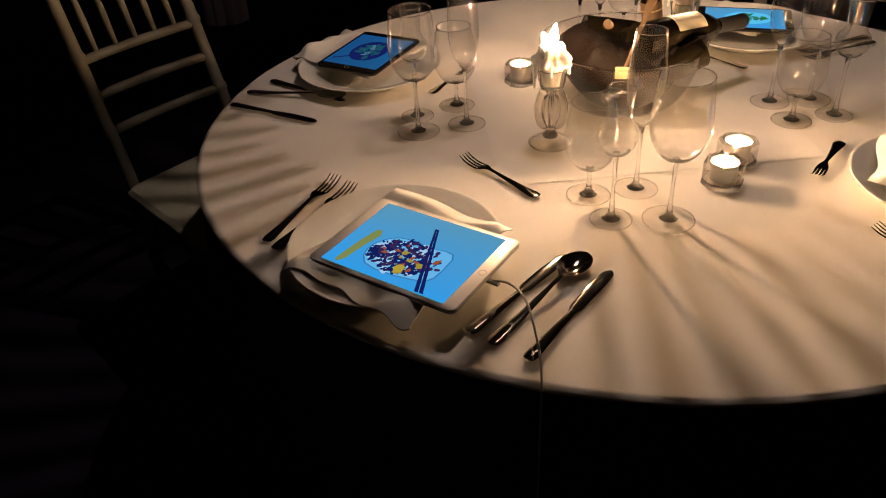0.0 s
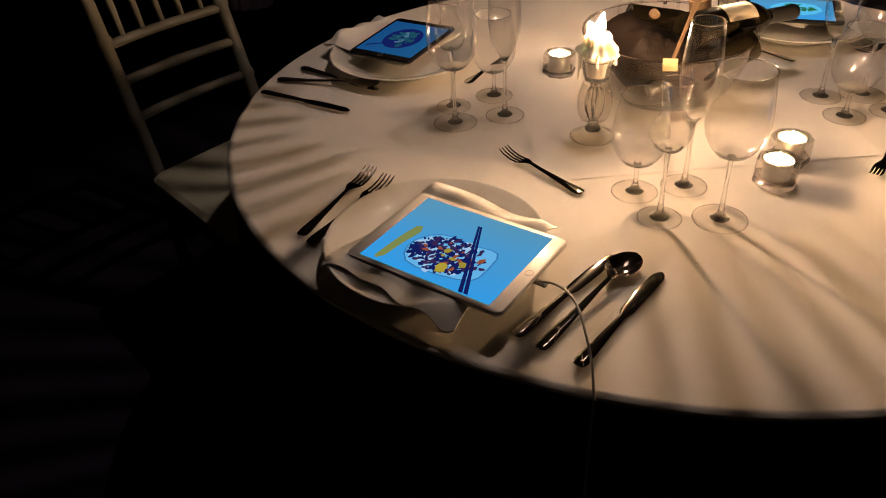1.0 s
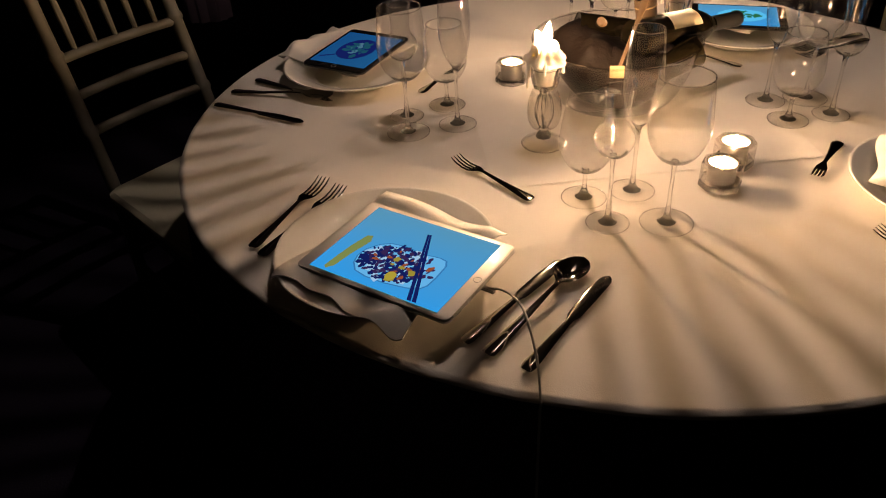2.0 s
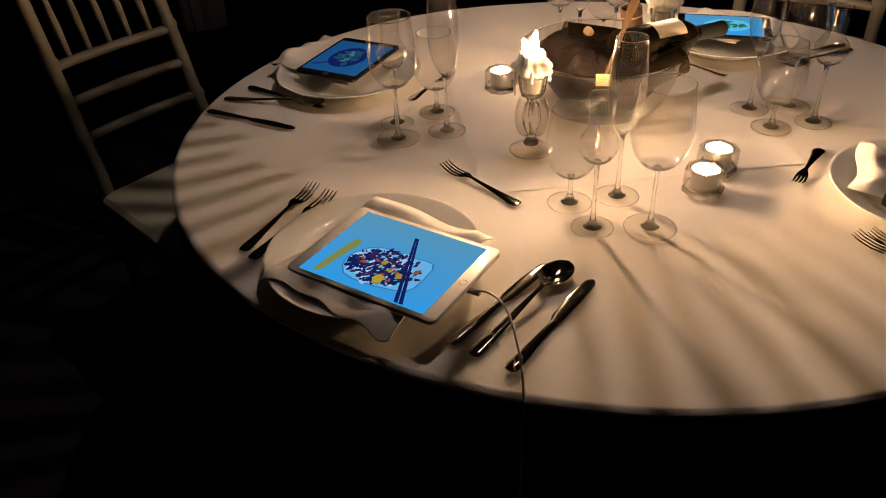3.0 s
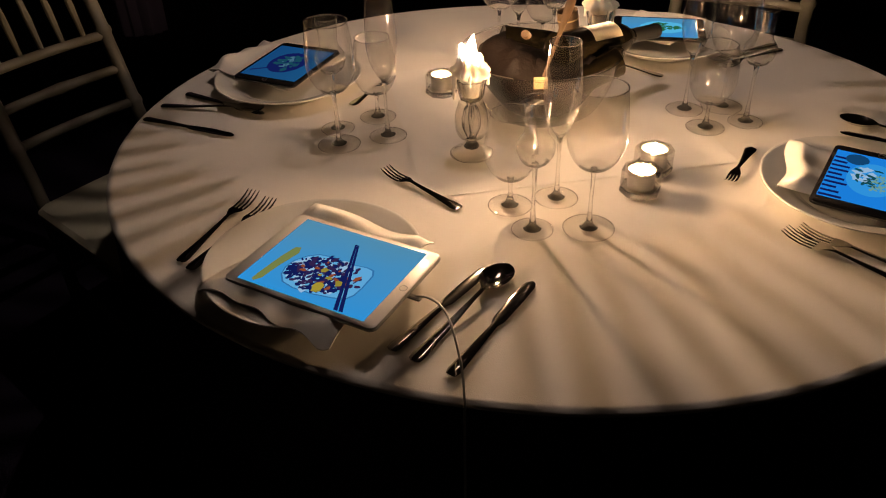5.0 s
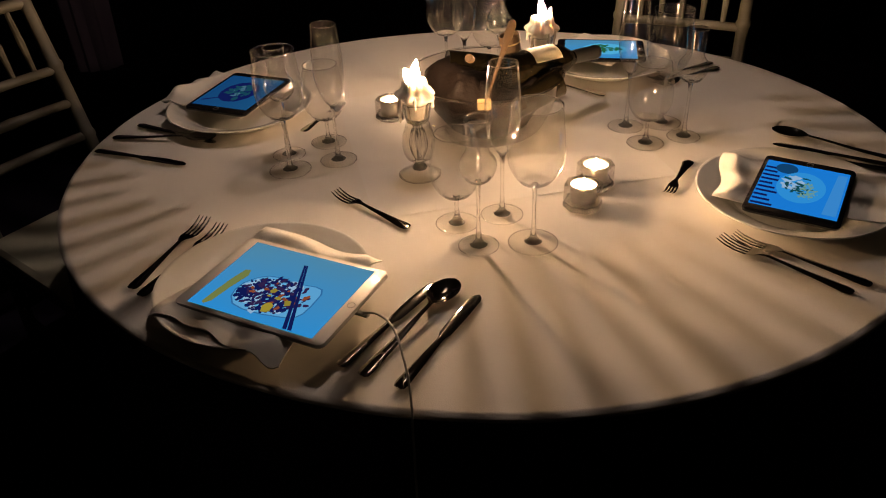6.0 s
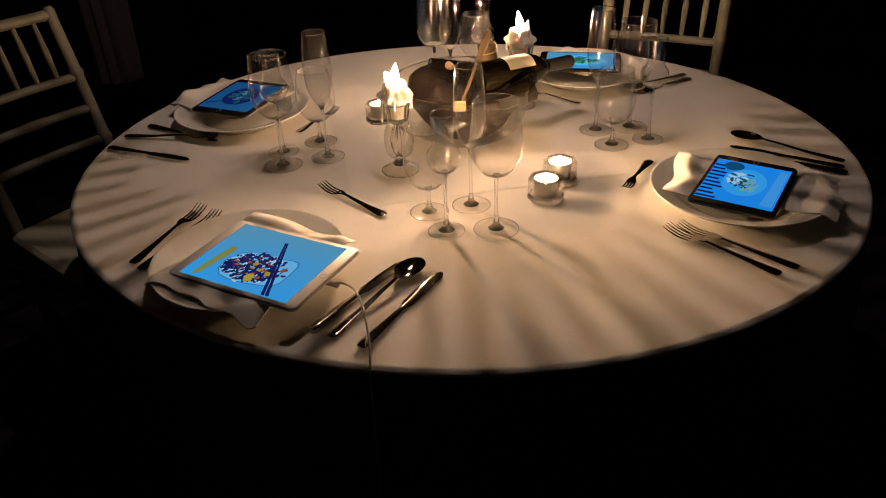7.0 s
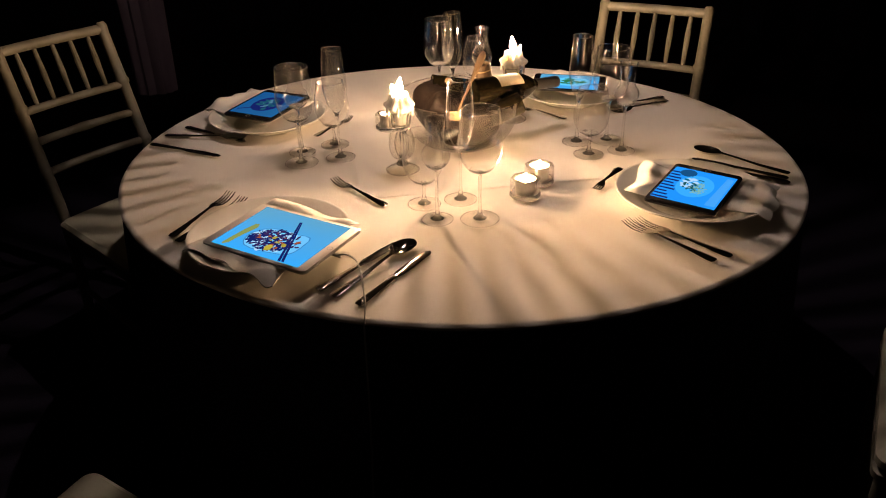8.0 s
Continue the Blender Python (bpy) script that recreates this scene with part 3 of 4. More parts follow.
def bottle_thing(m, label):
    b = thing("wine_bottle", label, "bottle", m, group="bottles in the bowl")
    part("body", lathe(smooth_profile([(0.0, 0.0), (0.034, 0.0), (0.0365, 0.006), (0.037, 0.10), (0.036, 0.145), (0.026, 0.175), (0.0155, 0.195), (0.0145, 0.215)], 3) + [(0.0, 0.2155)], 32), M_BOTTLE, b)
    part("foil", lathe([(0.0150, 0.196), (0.0152, 0.262), (0.0158, 0.263), (0.0158, 0.272), (0.0145, 0.275), (0.0, 0.275)], 24), M_FOIL, b, "black foil on the neck")
    bm = bmesh.new()
    r = 0.0374
    cols = []
    for k in range(17):
        a = radians(-45 + 90 * k / 16)
        cols.append((bm.verts.new((r * math.cos(a), r * math.sin(a), 0.065)), bm.verts.new((r * math.cos(a), r * math.sin(a), 0.138))))
    for a, b2 in zip(cols, cols[1:]):
        bm.faces.new((a[0], b2[0], b2[1], a[1]))
    bmesh.ops.solidify(bm, geom=list(bm.faces), thickness=-0.0004)
    part("label", bm, M_LABEL, b, "cream paper label")
    return b


def along(base, tip, spin=0.0):
    q = (Vector(tip) - Vector(base)).to_track_quat("Z", "Y").to_matrix().to_4x4()
    return Matrix.Translation(base) @ q @ pose(0, 0, 0, 0, 0, spin)


bottle_thing(along((0.038, 0.002, 0.887), (0.080, 0.268, 0.866), 105) @ Matrix.Diagonal((0.92, 0.92, 0.96, 1)), "dark green wine bottle with a cream label lying in the bowl")
bottle_thing(along((0.106, 0.088, 0.860), (0.040, -0.080, 0.812), 250) @ Matrix.Diagonal((0.72, 0.72, 0.72, 1)), "dark green wine bottle pushed neck down into the bowl")
bottle_thing(along((-0.072, -0.022, 0.886), (0.020, 0.095, 0.858), 290) @ Matrix.Diagonal((0.80, 0.80, 0.66, 1)), "dark wine bottle half sunk in the dark cloth")
bm = tube([(0, 0, 0), (0, 0, 0.05), (0, 0, 0.095), (0, 0, 0.125), (0, 0, 0.155), (0, 0, 0.178), (0, 0, 0.185)], [0.0028, 0.003, 0.0034, 0.0055, 0.0085, 0.0080, 0.004], 12)
for v in bm.verts:
    v.co.y *= 0.45
whole("wooden_spatula", bm, M_STICK, "brown wooden spatula leaning in the bowl, blade up", "spatula", along((0.072, -0.085, 0.862), (0.028, 0.045, 0.962), 30))
tumbler = thing("wooden_tumbler", "small tan wooden tumbler tilted among the bottles", "tumbler", pose(0.0, 0.088, 0.880, 8, -6, 0))
part("body", lathe([(0, 0), (0.017, 0.0), (0.0185, 0.003), (0.020, 0.052), (0.0195, 0.0535), (0.0180, 0.052), (0.0165, 0.006), (0, 0.005)], 28), M_STICK, tumbler)
for z in (0.014, 0.038):
    part("band", lathe(bead(0.0195, z, 0.0013), 28), M_TAG, tumbler, "pale straw band")
whole("paper_tag", slab(0.024, 0.020, 0.001, 0.0003), M_TAG, "small cream paper tag tucked in the bowl", "tag", pose(0.074, -0.088, 0.866) @ pose(0, 0, 0, 62, 0, 42))
whole("cork", lathe([(0, 0), (0.0095, 0.0), (0.0105, 0.001), (0.0108, 0.012), (0.0102, 0.022), (0.009, 0.0232), (0, 0.0235)], 18), M_STICK, "brown cork lying on the dark bottle", "cork", pose(-0.034, 0.004, 0.897, 50, 20, 0) @ Matrix.Diagonal((0.75, 0.75, 0.75, 1)))


# ---- plates and napkins ----
def plate_profile(r):
    keys = [(0.0, 0.006), (0.08, 0.006), (0.095, 0.009), (0.115, 0.020), (0.135, 0.027), (0.150, 0.032)]
    z = 0.0
    for (r0, z0), (r1, z1) in zip(keys, keys[1:]):
        if r <= r1:
            return z0 + (z1 - z0) * (r - r0) / (r1 - r0)
    return keys[-1][1]


def plate_mesh():
    prof = smooth_profile([(0.0, 0.006), (0.08, 0.006), (0.095, 0.009), (0.115, 0.020), (0.135, 0.027), (0.150, 0.032)], 4)
    prof += [(0.1515, 0.0315), (0.151, 0.0295)] + smooth_profile([(0.136, 0.0235), (0.115, 0.015), (0.098, 0.004), (0.090, 0.0)], 4) + [(0.086, 0.0), (0.084, 0.002), (0.0, 0.003)]
    return lathe(prof, 72)


PLATES = [(0.098, -0.600), (-0.472, -0.238), (0.560, 0.104), (-0.025, 0.462)]
plate = whole("dinner_plate", plate_mesh(), M_PORCELAIN, "glossy white porcelain plate with raised rim", "plate", pose(*PLATES[0], Z), "plates on the table")
for x, y in PLATES[1:]:
    copy_thing(plate, pose(x, y, Z))


def napkin(cx, cy, yaw, w, l, px, py, seed, label, fold_at=None, outer=0.0):
    """A folded linen napkin, w across and l along its own y, draped over the plate at (px, py)."""
    rnd = random.Random(seed)
    ph = [rnd.uniform(0, 6) for _ in range(4)]
    c, s = math.cos(radians(yaw)), math.sin(radians(yaw))
    bm = bmesh.new()
    nx, ny = 26, 36
    top, bot = [], []
    for j in range(ny + 1):
        rt, rb = [], []
        for i in range(nx + 1):
            u, v = i / nx - 0.5, j / ny - 0.5
            x = u * w + 0.005 * math.sin(9 * v + ph[0]) + 0.004 * u * math.sin(5 * v + ph[3])
            y = v * l + 0.005 * math.sin(7 * u + ph[1]) + 0.0035 * max(0.0, -2 * v) * math.sin(19 * u + ph[2])
            wx, wy = cx + c * x - s * y, cy + s * x + c * y
            d = math.hypot(wx - px, wy - py)
            base = Z + 0.026 + 0.007 * min(1.0, d / 0.15) ** 3
            if d > 0.15:
                base = Z + 0.033 - min(0.024, 0.5 * (d - 0.15) * (1 + 0.5 * math.sin(20 * u)))
            edge = max(0.0, (abs(v) - 0.36) / 0.14)
            th = 0.004 + 0.003 * math.sin(14 * u + ph[2]) * edge
            lift = 0.003 + 0.006 * edge * (0.6 + 0.6 * math.sin(6 * u + ph[1])) + 0.0015 * noise.noise(Vector((wx * 40, wy * 40, seed)))
            if fold_at is not None:
                lift += 0.007 * math.exp(-((v - fold_at) / 0.07) ** 2) * (1 + 0.25 * math.sin(8 * u + ph[3]))
            lift += outer * max(0.0, -2 * v) ** 2 * (1 + 0.35 * math.sin(9 * u + ph[2]))
            rim = min(1.0, 8 * (0.5 - abs(u)), 8 * (0.5 - abs(v))) * 0.75 + 0.25
            rt.append(bm.verts.new((wx, wy, base + lift * rim + th * rim)))
            rb.append(bm.verts.new((wx, wy, base + lift * 0.2)))
        top.append(rt)
        bot.append(rb)
    for a, b in zip(top, top[1:]):
        for i in range(nx):
            bm.faces.new((a[i], a[i + 1], b[i + 1], b[i]))
    for a, b in zip(bot, bot[1:]):
        for i in range(nx):
            bm.faces.new((a[i], b[i], b[i + 1], a[i + 1]))
    rim_t = top[0] + [r[-1] for r in top[1:]] + top[-1][-2::-1] + [r[0] for r in top[-2:0:-1]]
    rim_b = bot[0] + [r[-1] for r in bot[1:]] + bot[-1][-2::-1] + [r[0] for r in bot[-2:0:-1]]
    for k in range(len(rim_t)):
        j = (k + 1) % len(rim_t)
        bm.faces.new((rim_t[k], rim_b[k], rim_b[j], rim_t[j]))
    return whole("napkin", bm, M_NAPKIN, label, "napkin", group="napkins on the plates")


napkin(0.124, -0.606, 14, 0.210, 0.240, *PLATES[0], 3, "white linen napkin folded under the white tablet", 0.42, 0.003)
napkin(-0.545, -0.222, -76, 0.185, 0.235, *PLATES[1], 5, "white linen napkin folded under the black tablet", None, 0.018)
napkin(0.576, 0.124, 110, 0.160, 0.275, *PLATES[2], 8, "white linen napkin folded under the black tablet", 0.42)
napkin(-0.058, 0.490, 96, 0.165, 0.165, *PLATES[3], 12, "white linen napkin folded under the black tablet", None, 0.014)


# ---- tablets ----
B_SKY = screen_glow("screen_blue", (0.12, 0.38, 0.60), (0.035, 0.40, 0.98), 0.78)
B_DIM = screen_glow("screen_dim_blue", (0.03, 0.24, 0.62), (0.02, 0.16, 0.50), 0.38)
INK = glow("screen_navy", (0.01, 0.02, 0.16), 0.6)
PALE = glow("screen_pale", (0.45, 0.70, 1.0), 0.75)
GREEN = glow("screen_green", (0.03, 0.20, 0.08), 0.7)
OCHRE = glow("screen_ochre", (0.45, 0.36, 0.05), 0.7)
RUST = glow("screen_rust", (0.40, 0.10, 0.04), 0.7)
CYAN = glow("screen_cyan", (0.12, 0.62, 1.0), 0.8)


def flat(shape, z, h=0.00012):
    """A thin flat piece from an outline of (x, y)."""
    bm = bmesh.new()
    lo = [bm.verts.new((x, y, z)) for x, y in shape]
    hi = [bm.verts.new((x, y, z + h)) for x, y in shape]
    n = len(shape)
    bm.faces.new(hi)
    bm.faces.new(lo[::-1])
    for i in range(n):
        bm.faces.new((lo[i], lo[(i + 1) % n], hi[(i + 1) % n], hi[i]))
    return bm


def join(pieces):
    out = bmesh.new()
    for p in pieces:
        me = bpy.data.meshes.new("scrap")
        p.to_mesh(me)
        p.free()
        out.from_mesh(me)
        bpy.data.meshes.remove(me)
    return out


def oval(cx, cy, rx, ry, n=28, wob=0.0, seed=0):
    rnd = random.Random(seed)
    return [(cx + rx * (1 + wob * rnd.uniform(-1, 1)) * math.cos(2 * math.pi * k / n), cy + ry * (1 + wob * rnd.uniform(-1, 1)) * math.sin(2 * math.pi * k / n)) for k in range(n)]


def crumbs(rnd, count, cx, cy, rx, ry, size, z, turn=0.0):
    out = []
    for k in range(count):
        a, q = rnd.uniform(0, 6.28), math.sqrt(rnd.random())
        px, py = rx * q * math.cos(a), ry * q * math.sin(a)
        ct, st = math.cos(radians(turn)), math.sin(radians(turn))
        out.append(flat(oval(cx + ct * px - st * py, cy + st * px + ct * py, size * rnd.uniform(0.5, 1.4), size * rnd.uniform(0.5, 1.2), 7, 0.35, rnd.randint(0, 9999)), z + 0.00002 * (k % 7)))
    return join(out)


def tablet(m, w, d, face, label, bezel_x, bezel_y, glowing, back):
    """Lies flat, w along x and d along y."""
    t = thing("tablet", label, "tablet", m, group="tablets on the plates")
    part("case", slab(w, d, 0.0072, 0.0022, 0.010, 0.0, 5), back, t)
    part("glass_face", slab(w - 0.002, d - 0.002, 0.0006, 0.0002, 0.009, 0.0072, 5), face, t)
    sw, sd = w - 2 * bezel_x, d - 2 * bezel_y
    screen = part("screen", flat([(-sw / 2, -sd / 2), (sw / 2, -sd / 2), (sw / 2, sd / 2), (-sw / 2, sd / 2)], 0.0080), glowing, t, "lit blue screen", smooth=False)
    ring = lathe([(0.0046, 0.0079), (0.0056, 0.0079), (0.0056, 0.0081), (0.0046, 0.0081), (0.0046, 0.0079)], 24)
    hb = part("home_button", ring, M_SILVERPAD, t)
    hb.location = (w / 2 - bezel_x / 2, 0, 0)
    return screen, sw, sd


rnd = random.Random(11)
SZ = 0.0083
t1, sw, sd = tablet(pose(0.151, -0.606, 0.7875, 0, 0, 0) @ pose(0, 0, 0, 1.6, -1.0, 15.7), 0.240, 0.168, M_WHITEPAD, "white tablet showing a dish with chopsticks, charging on a plate", 0.0195, 0.0085, B_SKY, M_SILVERPAD)
TRAY = [(-0.052, -0.045), (-0.057, -0.030), (-0.055, -0.013), (-0.044, 0.004), (-0.0305, 0.013), (-0.010, 0.016), (0.0186, 0.0125), (0.046, 0.016), (0.057, 0.014), (0.0625, 0.004), (0.064, -0.022), (0.063, -0.040), (0.057, -0.051), (0.0405, -0.0565), (0.010, -0.0615), (-0.020, -0.062), (-0.040, -0.0575)]
part("picture_tray", flat(TRAY, SZ), glow("screen_steel_blue", (0.05, 0.26, 0.62), 0.7), t1)
part("picture_dish", flat([(0.003 + 0.965 * (x - 0.003), -0.023 + 0.95 * (y + 0.023)) for x, y in TRAY], SZ + 0.0001), glow("screen_sky", (0.16, 0.55, 0.98), 0.78), t1)


def scatter(count, x0, x1, y0, y1, size, z, slim=0.55):
    """Small ragged flakes of a pictured dish, turned every way."""
    out = []
    for k in range(count):
        q, a = math.sqrt(rnd.random()), rnd.uniform(0, 6.28)
        cx, cy = (x0 + x1) / 2 + q * math.cos(a) * (x1 - x0) / 2, (y0 + y1) / 2 + q * math.sin(a) * (y1 - y0) / 2
        t, r = rnd.uniform(0, 3.14), size * rnd.uniform(0.5, 1.5)
        pts = oval(0, 0, r, r * slim, 8, 0.4, rnd.randint(0, 9999))
        out.append(flat([(cx + math.cos(t) * x - math.sin(t) * y, cy + math.sin(t) * x + math.cos(t) * y) for x, y in pts], z + 0.00002 * (k % 7)))
    return join(out)


PLUM = glow("screen_plum", (0.06, 0.03, 0.13), 0.6)
part("picture_pale", scatter(50, -0.052, 0.042, -0.058, 0.012, 0.0075, SZ + 0.0003), PALE, t1)
part("picture_ink", scatter(190, -0.054, 0.044, -0.058, 0.013, 0.0044, SZ + 0.0005), INK, t1)
part("picture_plum", scatter(80, -0.050, 0.058, -0.056, 0.012, 0.0038, SZ + 0.0007), PLUM, t1)
for k in range(7):
    part("picture_orange", scatter(1, -0.040, 0.034, -0.056, 0.000, 0.0055, SZ + 0.0009 + 0.00003 * k, 0.9), OCHRE, t1)
part("picture_rust", scatter(12, -0.036, 0.056, -0.050, 0.006, 0.0042, SZ + 0.0009), RUST, t1)
part("picture_slice", flat(oval(0.010, -0.046, 0.0075, 0.0085, 20, 0.06, 3), SZ + 0.0011), glow("screen_yellow", (0.55, 0.42, 0.05), 0.75), t1)
part("picture_streak", flat([(-0.082, -0.068), (-0.077, -0.071), (-0.070, -0.062), (-0.066, -0.030), (-0.059, 0.003), (-0.064, 0.0147), (-0.072, 0.012), (-0.077, -0.012), (-0.080, -0.040)], SZ), glow("screen_olive", (0.28, 0.34, 0.10), 0.7), t1)
for k in range(2):
    part("picture_chopstick", flat([(0.0555 + 0.0078 * k, -0.0750), (0.0615 + 0.0078 * k, -0.0745), (0.0046 + 0.0035 * k, 0.0505), (0.0016 + 0.0035 * k, 0.0500)], SZ + 0.0013 + 0.0002 * k), INK, t1)

t2, sw, sd = tablet(pose(-0.487, -0.226, 0.790, 0, 0, 0) @ pose(0, 0, 0, 0, 2, -69), 0.188, 0.146, M_BLACKPAD, "black tablet with a dim blue picture on a napkin", 0.018, 0.007, B_DIM, M_BLACKPAD)
part("picture_dish", flat(oval(0.0, 0.0, 0.050, 0.040, 44, 0.02, 4), SZ), INK, t2)
part("picture_food", scatter(40, -0.036, 0.036, -0.026, 0.026, 0.0070, SZ + 0.0003), glow("screen_slate", (0.02, 0.13, 0.20), 0.5), t2)
part("picture_pale", scatter(16, -0.028, 0.028, -0.020, 0.020, 0.0040, SZ + 0.0006), glow("screen_grey_blue", (0.12, 0.30, 0.45), 0.5), t2)
part("picture_cutlery", flat([(0.052, -0.056), (0.058, -0.056), (0.034, -0.020), (0.030, -0.022)], SZ + 0.0004), INK, t2)

t3, sw, sd = tablet(pose(0.575, 0.087, 0.7865, 0, 0, 0) @ pose(0, 0, 0, 0, -2.0, 102), 0.188, 0.140, M_BLACKPAD, "black tablet showing a plated dish on a striped cloth", 0.018, 0.007, glow("screen_bright_blue", (0.015, 0.29, 0.98), 0.8), M_BLACKPAD)
for k in range(10):
    part("picture_stripe", flat([(-0.073 + 0.0135 * k, 0.062), (-0.067 + 0.0135 * k, 0.062), (-0.067 + 0.0135 * k, 0.030 + 0.006 * (k % 3)), (-0.073 + 0.0135 * k, 0.030 + 0.006 * (k % 3))], SZ), INK, t3)
part("picture_plate", flat(oval(0.002, 0.0, 0.050, 0.036, 32), SZ + 0.0002), glow("screen_azure", (0.04, 0.40, 1.0), 0.8), t3)
part("picture_sheen", flat([(-0.066, -0.060), (0.066, -0.060), (0.066, -0.046), (-0.066, -0.040)], SZ + 0.0001), glow("screen_light_blue", (0.06, 0.36, 0.92), 0.8), t3)
part("picture_cup", flat(oval(0.055, 0.030, 0.017, 0.017, 24), SZ + 0.0002), glow("screen_teal", (0.01, 0.09, 0.25), 0.7), t3)
part("picture_pale", scatter(24, -0.012, 0.034, 0.000, 0.026, 0.0060, SZ + 0.0004), PALE, t3)
part("picture_leaves", scatter(20, -0.026, 0.036, -0.014, 0.026, 0.0062, SZ + 0.0006, 0.4), glow("screen_dark_green", (0.01, 0.10, 0.13), 0.7), t3)
part("picture_grain", scatter(60, -0.034, 0.016, -0.026, 0.004, 0.0026, SZ + 0.0008), glow("screen_pale_green", (0.22, 0.46, 0.40), 0.8), t3)

t4, sw, sd = tablet(pose(-0.030, 0.455, 0.790, 0, 0, 0) @ pose(0, 0, 0, 0, 0, 33), 0.200, 0.136, M_BLACKPAD, "black tablet showing a green dish on a napkin", 0.018, 0.007, B_SKY, M_BLACKPAD)
part("picture_dish", flat(oval(0.01, 0.0, 0.050, 0.038, 24, 0.05, 4), SZ), CYAN, t4)
part("picture_food", crumbs(rnd, 40, 0.01, 0.0, 0.034, 0.026, 0.006, SZ + 0.0003), GREEN, t4)

# charging cable of the white tablet
cable = thing("charging_cable", "thin white charging cable hanging over the table edge", "cable")
pts = curve_points([(0.262, -0.572, 0.785), (0.292, -0.563, 0.792), (0.335, -0.575, 0.795), (0.385, -0.605, 0.775), (0.418, -0.632, 0.7525), (0.4225, -0.6375, 0.741), (0.4240, -0.6395, 0.70), (0.430, -0.648, 0.52), (0.442, -0.668, 0.30), (0.46, -0.695, 0.02)], 8)
part("cord", tube(pts, 0.0016, 8), M_CABLE, cable)
pl = part("plug", slab(0.022, 0.0075, 0.005, 0.001, z=-0.0025), M_CABLE, cable)
pl.location, pl.rotation_euler = (0.268, -0.5705, 0.7855), (0, 0, radians(15))


# ---- cutlery: handle end at the origin, tip along +y ----
def handle_stations(n_end, l, z_mid=0.007):
    return [(0.0, 0.004, 0.003, 0.002, 0), (0.003, 0.0085, 0.0032, 0.003, 0), (0.012, 0.0098, 0.0035, 0.0032, 0), (l * 0.45, 0.0062, 0.0050, 0.0034, 0), (l * 0.85, 0.0036, z_mid, 0.0036, 0), (l, 0.0034, z_mid + 0.001, 0.0034, 0)]


def fork_thing(name, label, l):
    f = thing(name, label, "fork", group="cutlery on the table")
    k = l / 0.20
    h = 0.125 * k
    part("handle", ribbon(handle_stations(0, h)), M_STEEL, f)
    z = 0.008
    part("head", ribbon([(h, 0.0034, z, 0.0034, 0), (h + 0.008 * k, 0.007 * k, z - 0.001, 0.0028, 0.001), (h + 0.018 * k, 0.0118 * k, z - 0.004, 0.0022, 0.0015), (h + 0.027 * k, 0.0125 * k, z - 0.005, 0.002, 0.0012)]), M_STEEL, f)
    for i in range(4):
        x = (-1.5 + i) * 0.0070 * k
        st = [(h + 0.0265 * k, 0.0021, z - 0.0045, 0.002, 0), (h + 0.045 * k, 0.0019, z - 0.005, 0.002, 0), (h + 0.062 * k, 0.0016, z - 0.002, 0.0018, 0), (l, 0.0008, z + 0.003, 0.001, 0)]
        part("tine", ribbon(st, 5, None, x), M_STEEL, f)
    return f


def spoon_thing(l):
    f = thing("table_spoon", "polished steel table spoon with a deep oval bowl", "spoon", group="cutlery on the table")
    h = l - 0.068
    part("handle", ribbon(handle_stations(0, h, 0.010)), M_STEEL, f)
    st = []
    for u in (0.0, 0.04, 0.09, 0.15, 0.22, 0.30, 0.40, 0.50, 0.60, 0.70, 0.79, 0.87, 0.93, 0.97, 0.99, 1.0):
        w = 0.0215 * math.sqrt(max(0.0, 1 - ((u - 0.55) / 0.4505) ** 2)) if u > 0.12 else 0.0034 + 0.30 * u * u
        dip = 0.0105 * math.sin(math.pi * u) ** 0.8 if 0 < u < 1 else 0.0
        st.append((h - 0.001 + 0.069 * u, max(w, 0.0012 if u > 0.5 else 0.0034), 0.012 - dip, 0.0016 if u > 0.08 else 0.003, dip))
    part("bowl", ribbon(st, 13), M_STEEL, f)
    return f


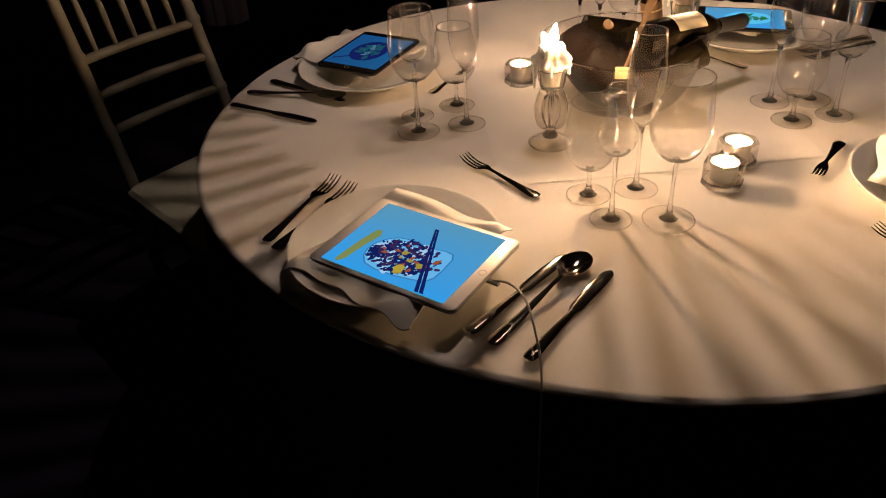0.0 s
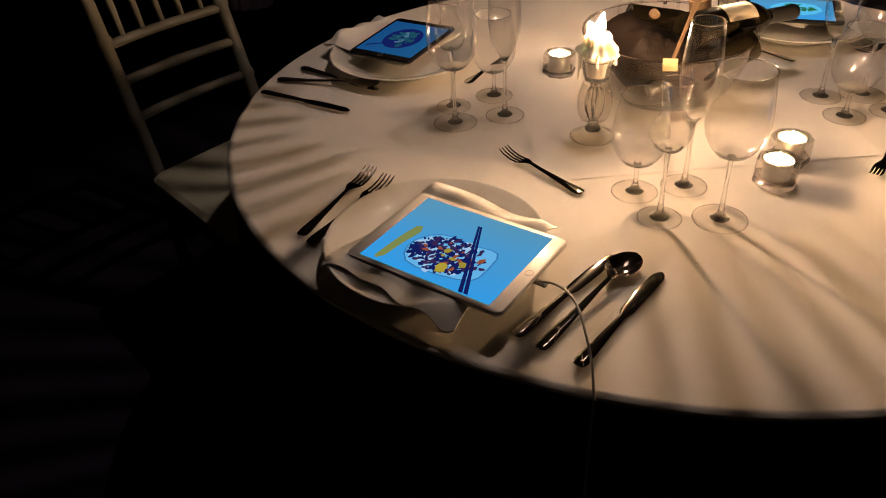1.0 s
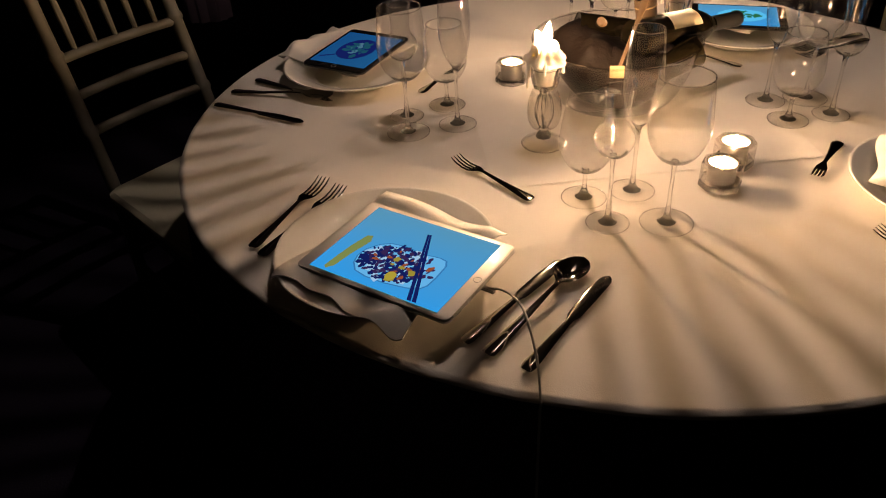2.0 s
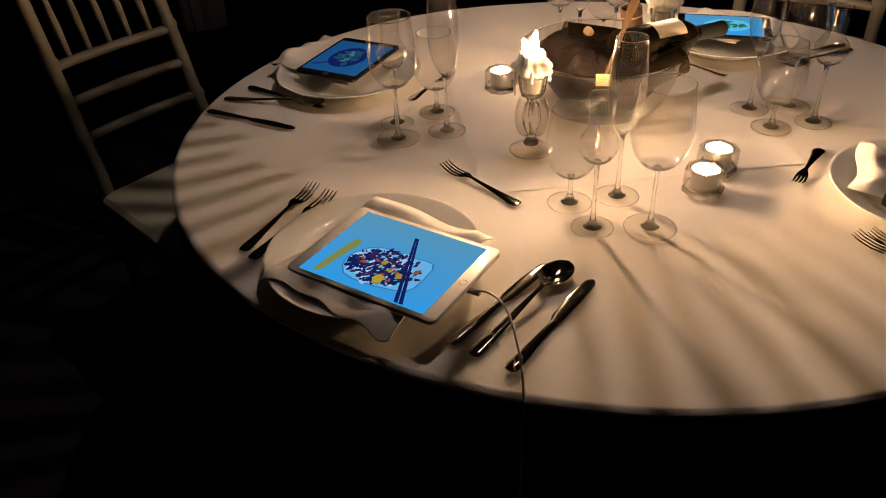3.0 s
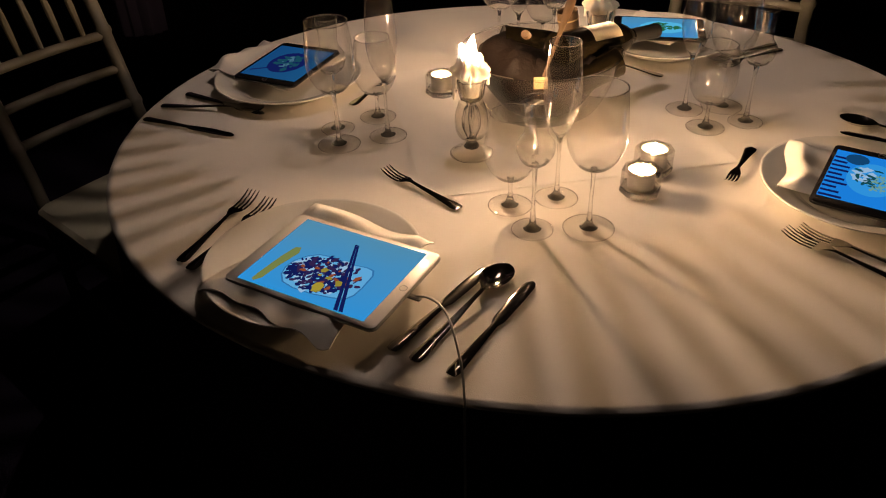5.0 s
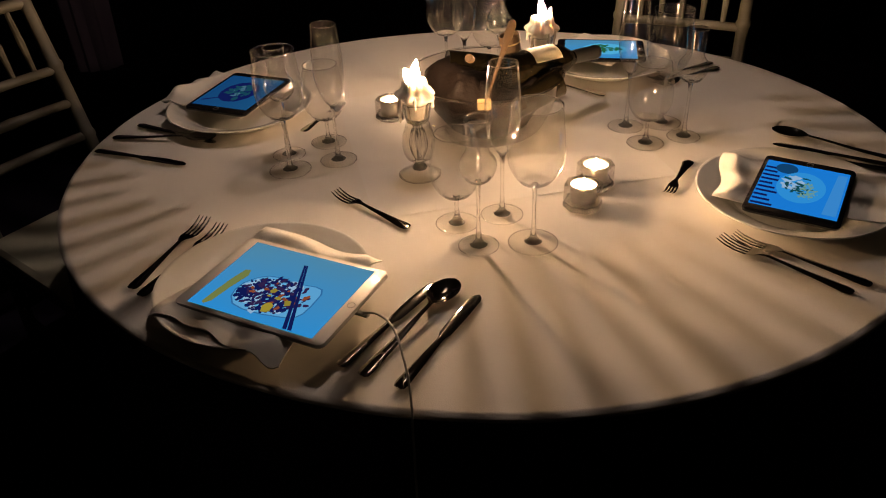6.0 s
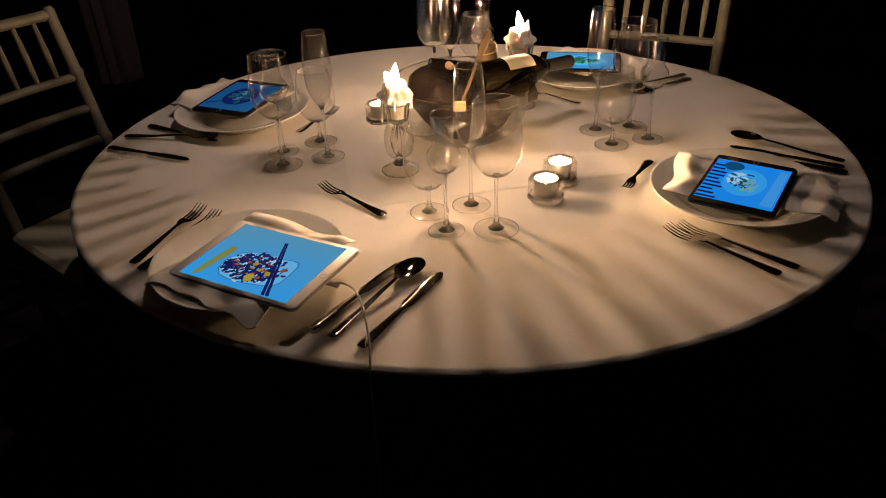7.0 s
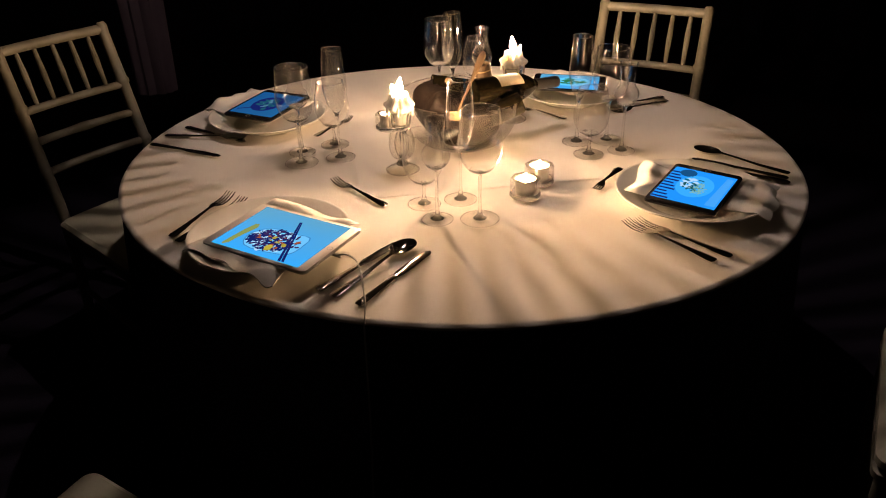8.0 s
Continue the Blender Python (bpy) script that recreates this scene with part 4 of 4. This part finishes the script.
def knife_thing(l):
    f = thing("table_knife", "polished steel table knife", "knife", group="cutlery on the table")
    h = l * 0.5
    part("handle", ribbon([(0.0, 0.003, 0.0035, 0.003, 0), (0.002, 0.0072, 0.0036, 0.0045, 0), (0.010, 0.0092, 0.0038, 0.0055, 0), (h * 0.35, 0.0078, 0.004, 0.0055, 0), (h * 0.7, 0.0058, 0.0042, 0.0055, 0), (h * 0.95, 0.0046, 0.0042, 0.005, 0), (h, 0.005, 0.0042, 0.0045, 0)]), M_STEEL, f)
    part("blade", ribbon([(h, 0.0050, 0.0042, 0.0038, 0), (h + 0.010, 0.0085, 0.0040, 0.0020, 0), (l * 0.75, 0.0095, 0.0042, 0.0018, 0), (l - 0.012, 0.0088, 0.0036, 0.0015, 0), (l - 0.004, 0.0055, 0.0032, 0.0012, 0), (l, 0.0015, 0.003, 0.001, 0)]), M_STEEL, f)
    return f


def lay(end, tip, z=0.0, tilt=0.0):
    return pose(end[0], end[1], Z + z, 0, 0, math.degrees(math.atan2(tip[1] - end[1], tip[0] - end[0])) - 90) @ pose(0, 0, 0, tilt)


def set_out(ob, poses):
    ob.matrix_basis = poses[0]
    for m in poses[1:]:
        copy_thing(ob, m)


set_out(fork_thing("dinner_fork", "polished steel dinner fork", 0.20), [
    lay((-0.067, -0.720), (-0.152, -0.535)), lay((-0.040, -0.721), (-0.120, -0.503)),
    lay((0.734, -0.046), (0.515, -0.048)), lay((0.721, -0.080), (0.521, -0.068)),
    lay((0.185, 0.620), (0.140, 0.440)), lay((0.160, 0.640), (0.110, 0.460))])
set_out(fork_thing("dessert_fork", "small polished steel dessert fork", 0.178), [lay((0.128, -0.343), (-0.05, -0.342))])
set_out(fork_thing("dessert_fork", "small polished steel dessert fork", 0.148), [
    lay((0.361, 0.146), (0.392, 0.012)), lay((-0.302, -0.212), (-0.345, -0.052)), lay((0.075, 0.316), (-0.060, 0.300))])
set_out(knife_thing(0.212), [
    lay((0.294, -0.635), (0.265, -0.423)), lay((0.378, -0.616), (0.333, -0.415)),
    lay((-0.557, -0.525), (-0.356, -0.444)), lay((-0.604, -0.406), (-0.376, -0.348)),
    lay((0.655, 0.345), (0.450, 0.305)), lay((0.668, 0.326), (0.465, 0.280))])
set_out(spoon_thing(0.222), [
    lay((0.328, -0.629), (0.288, -0.408)), lay((-0.590, -0.471), (-0.400, -0.342)), lay((0.645, 0.374), (0.421, 0.352))])
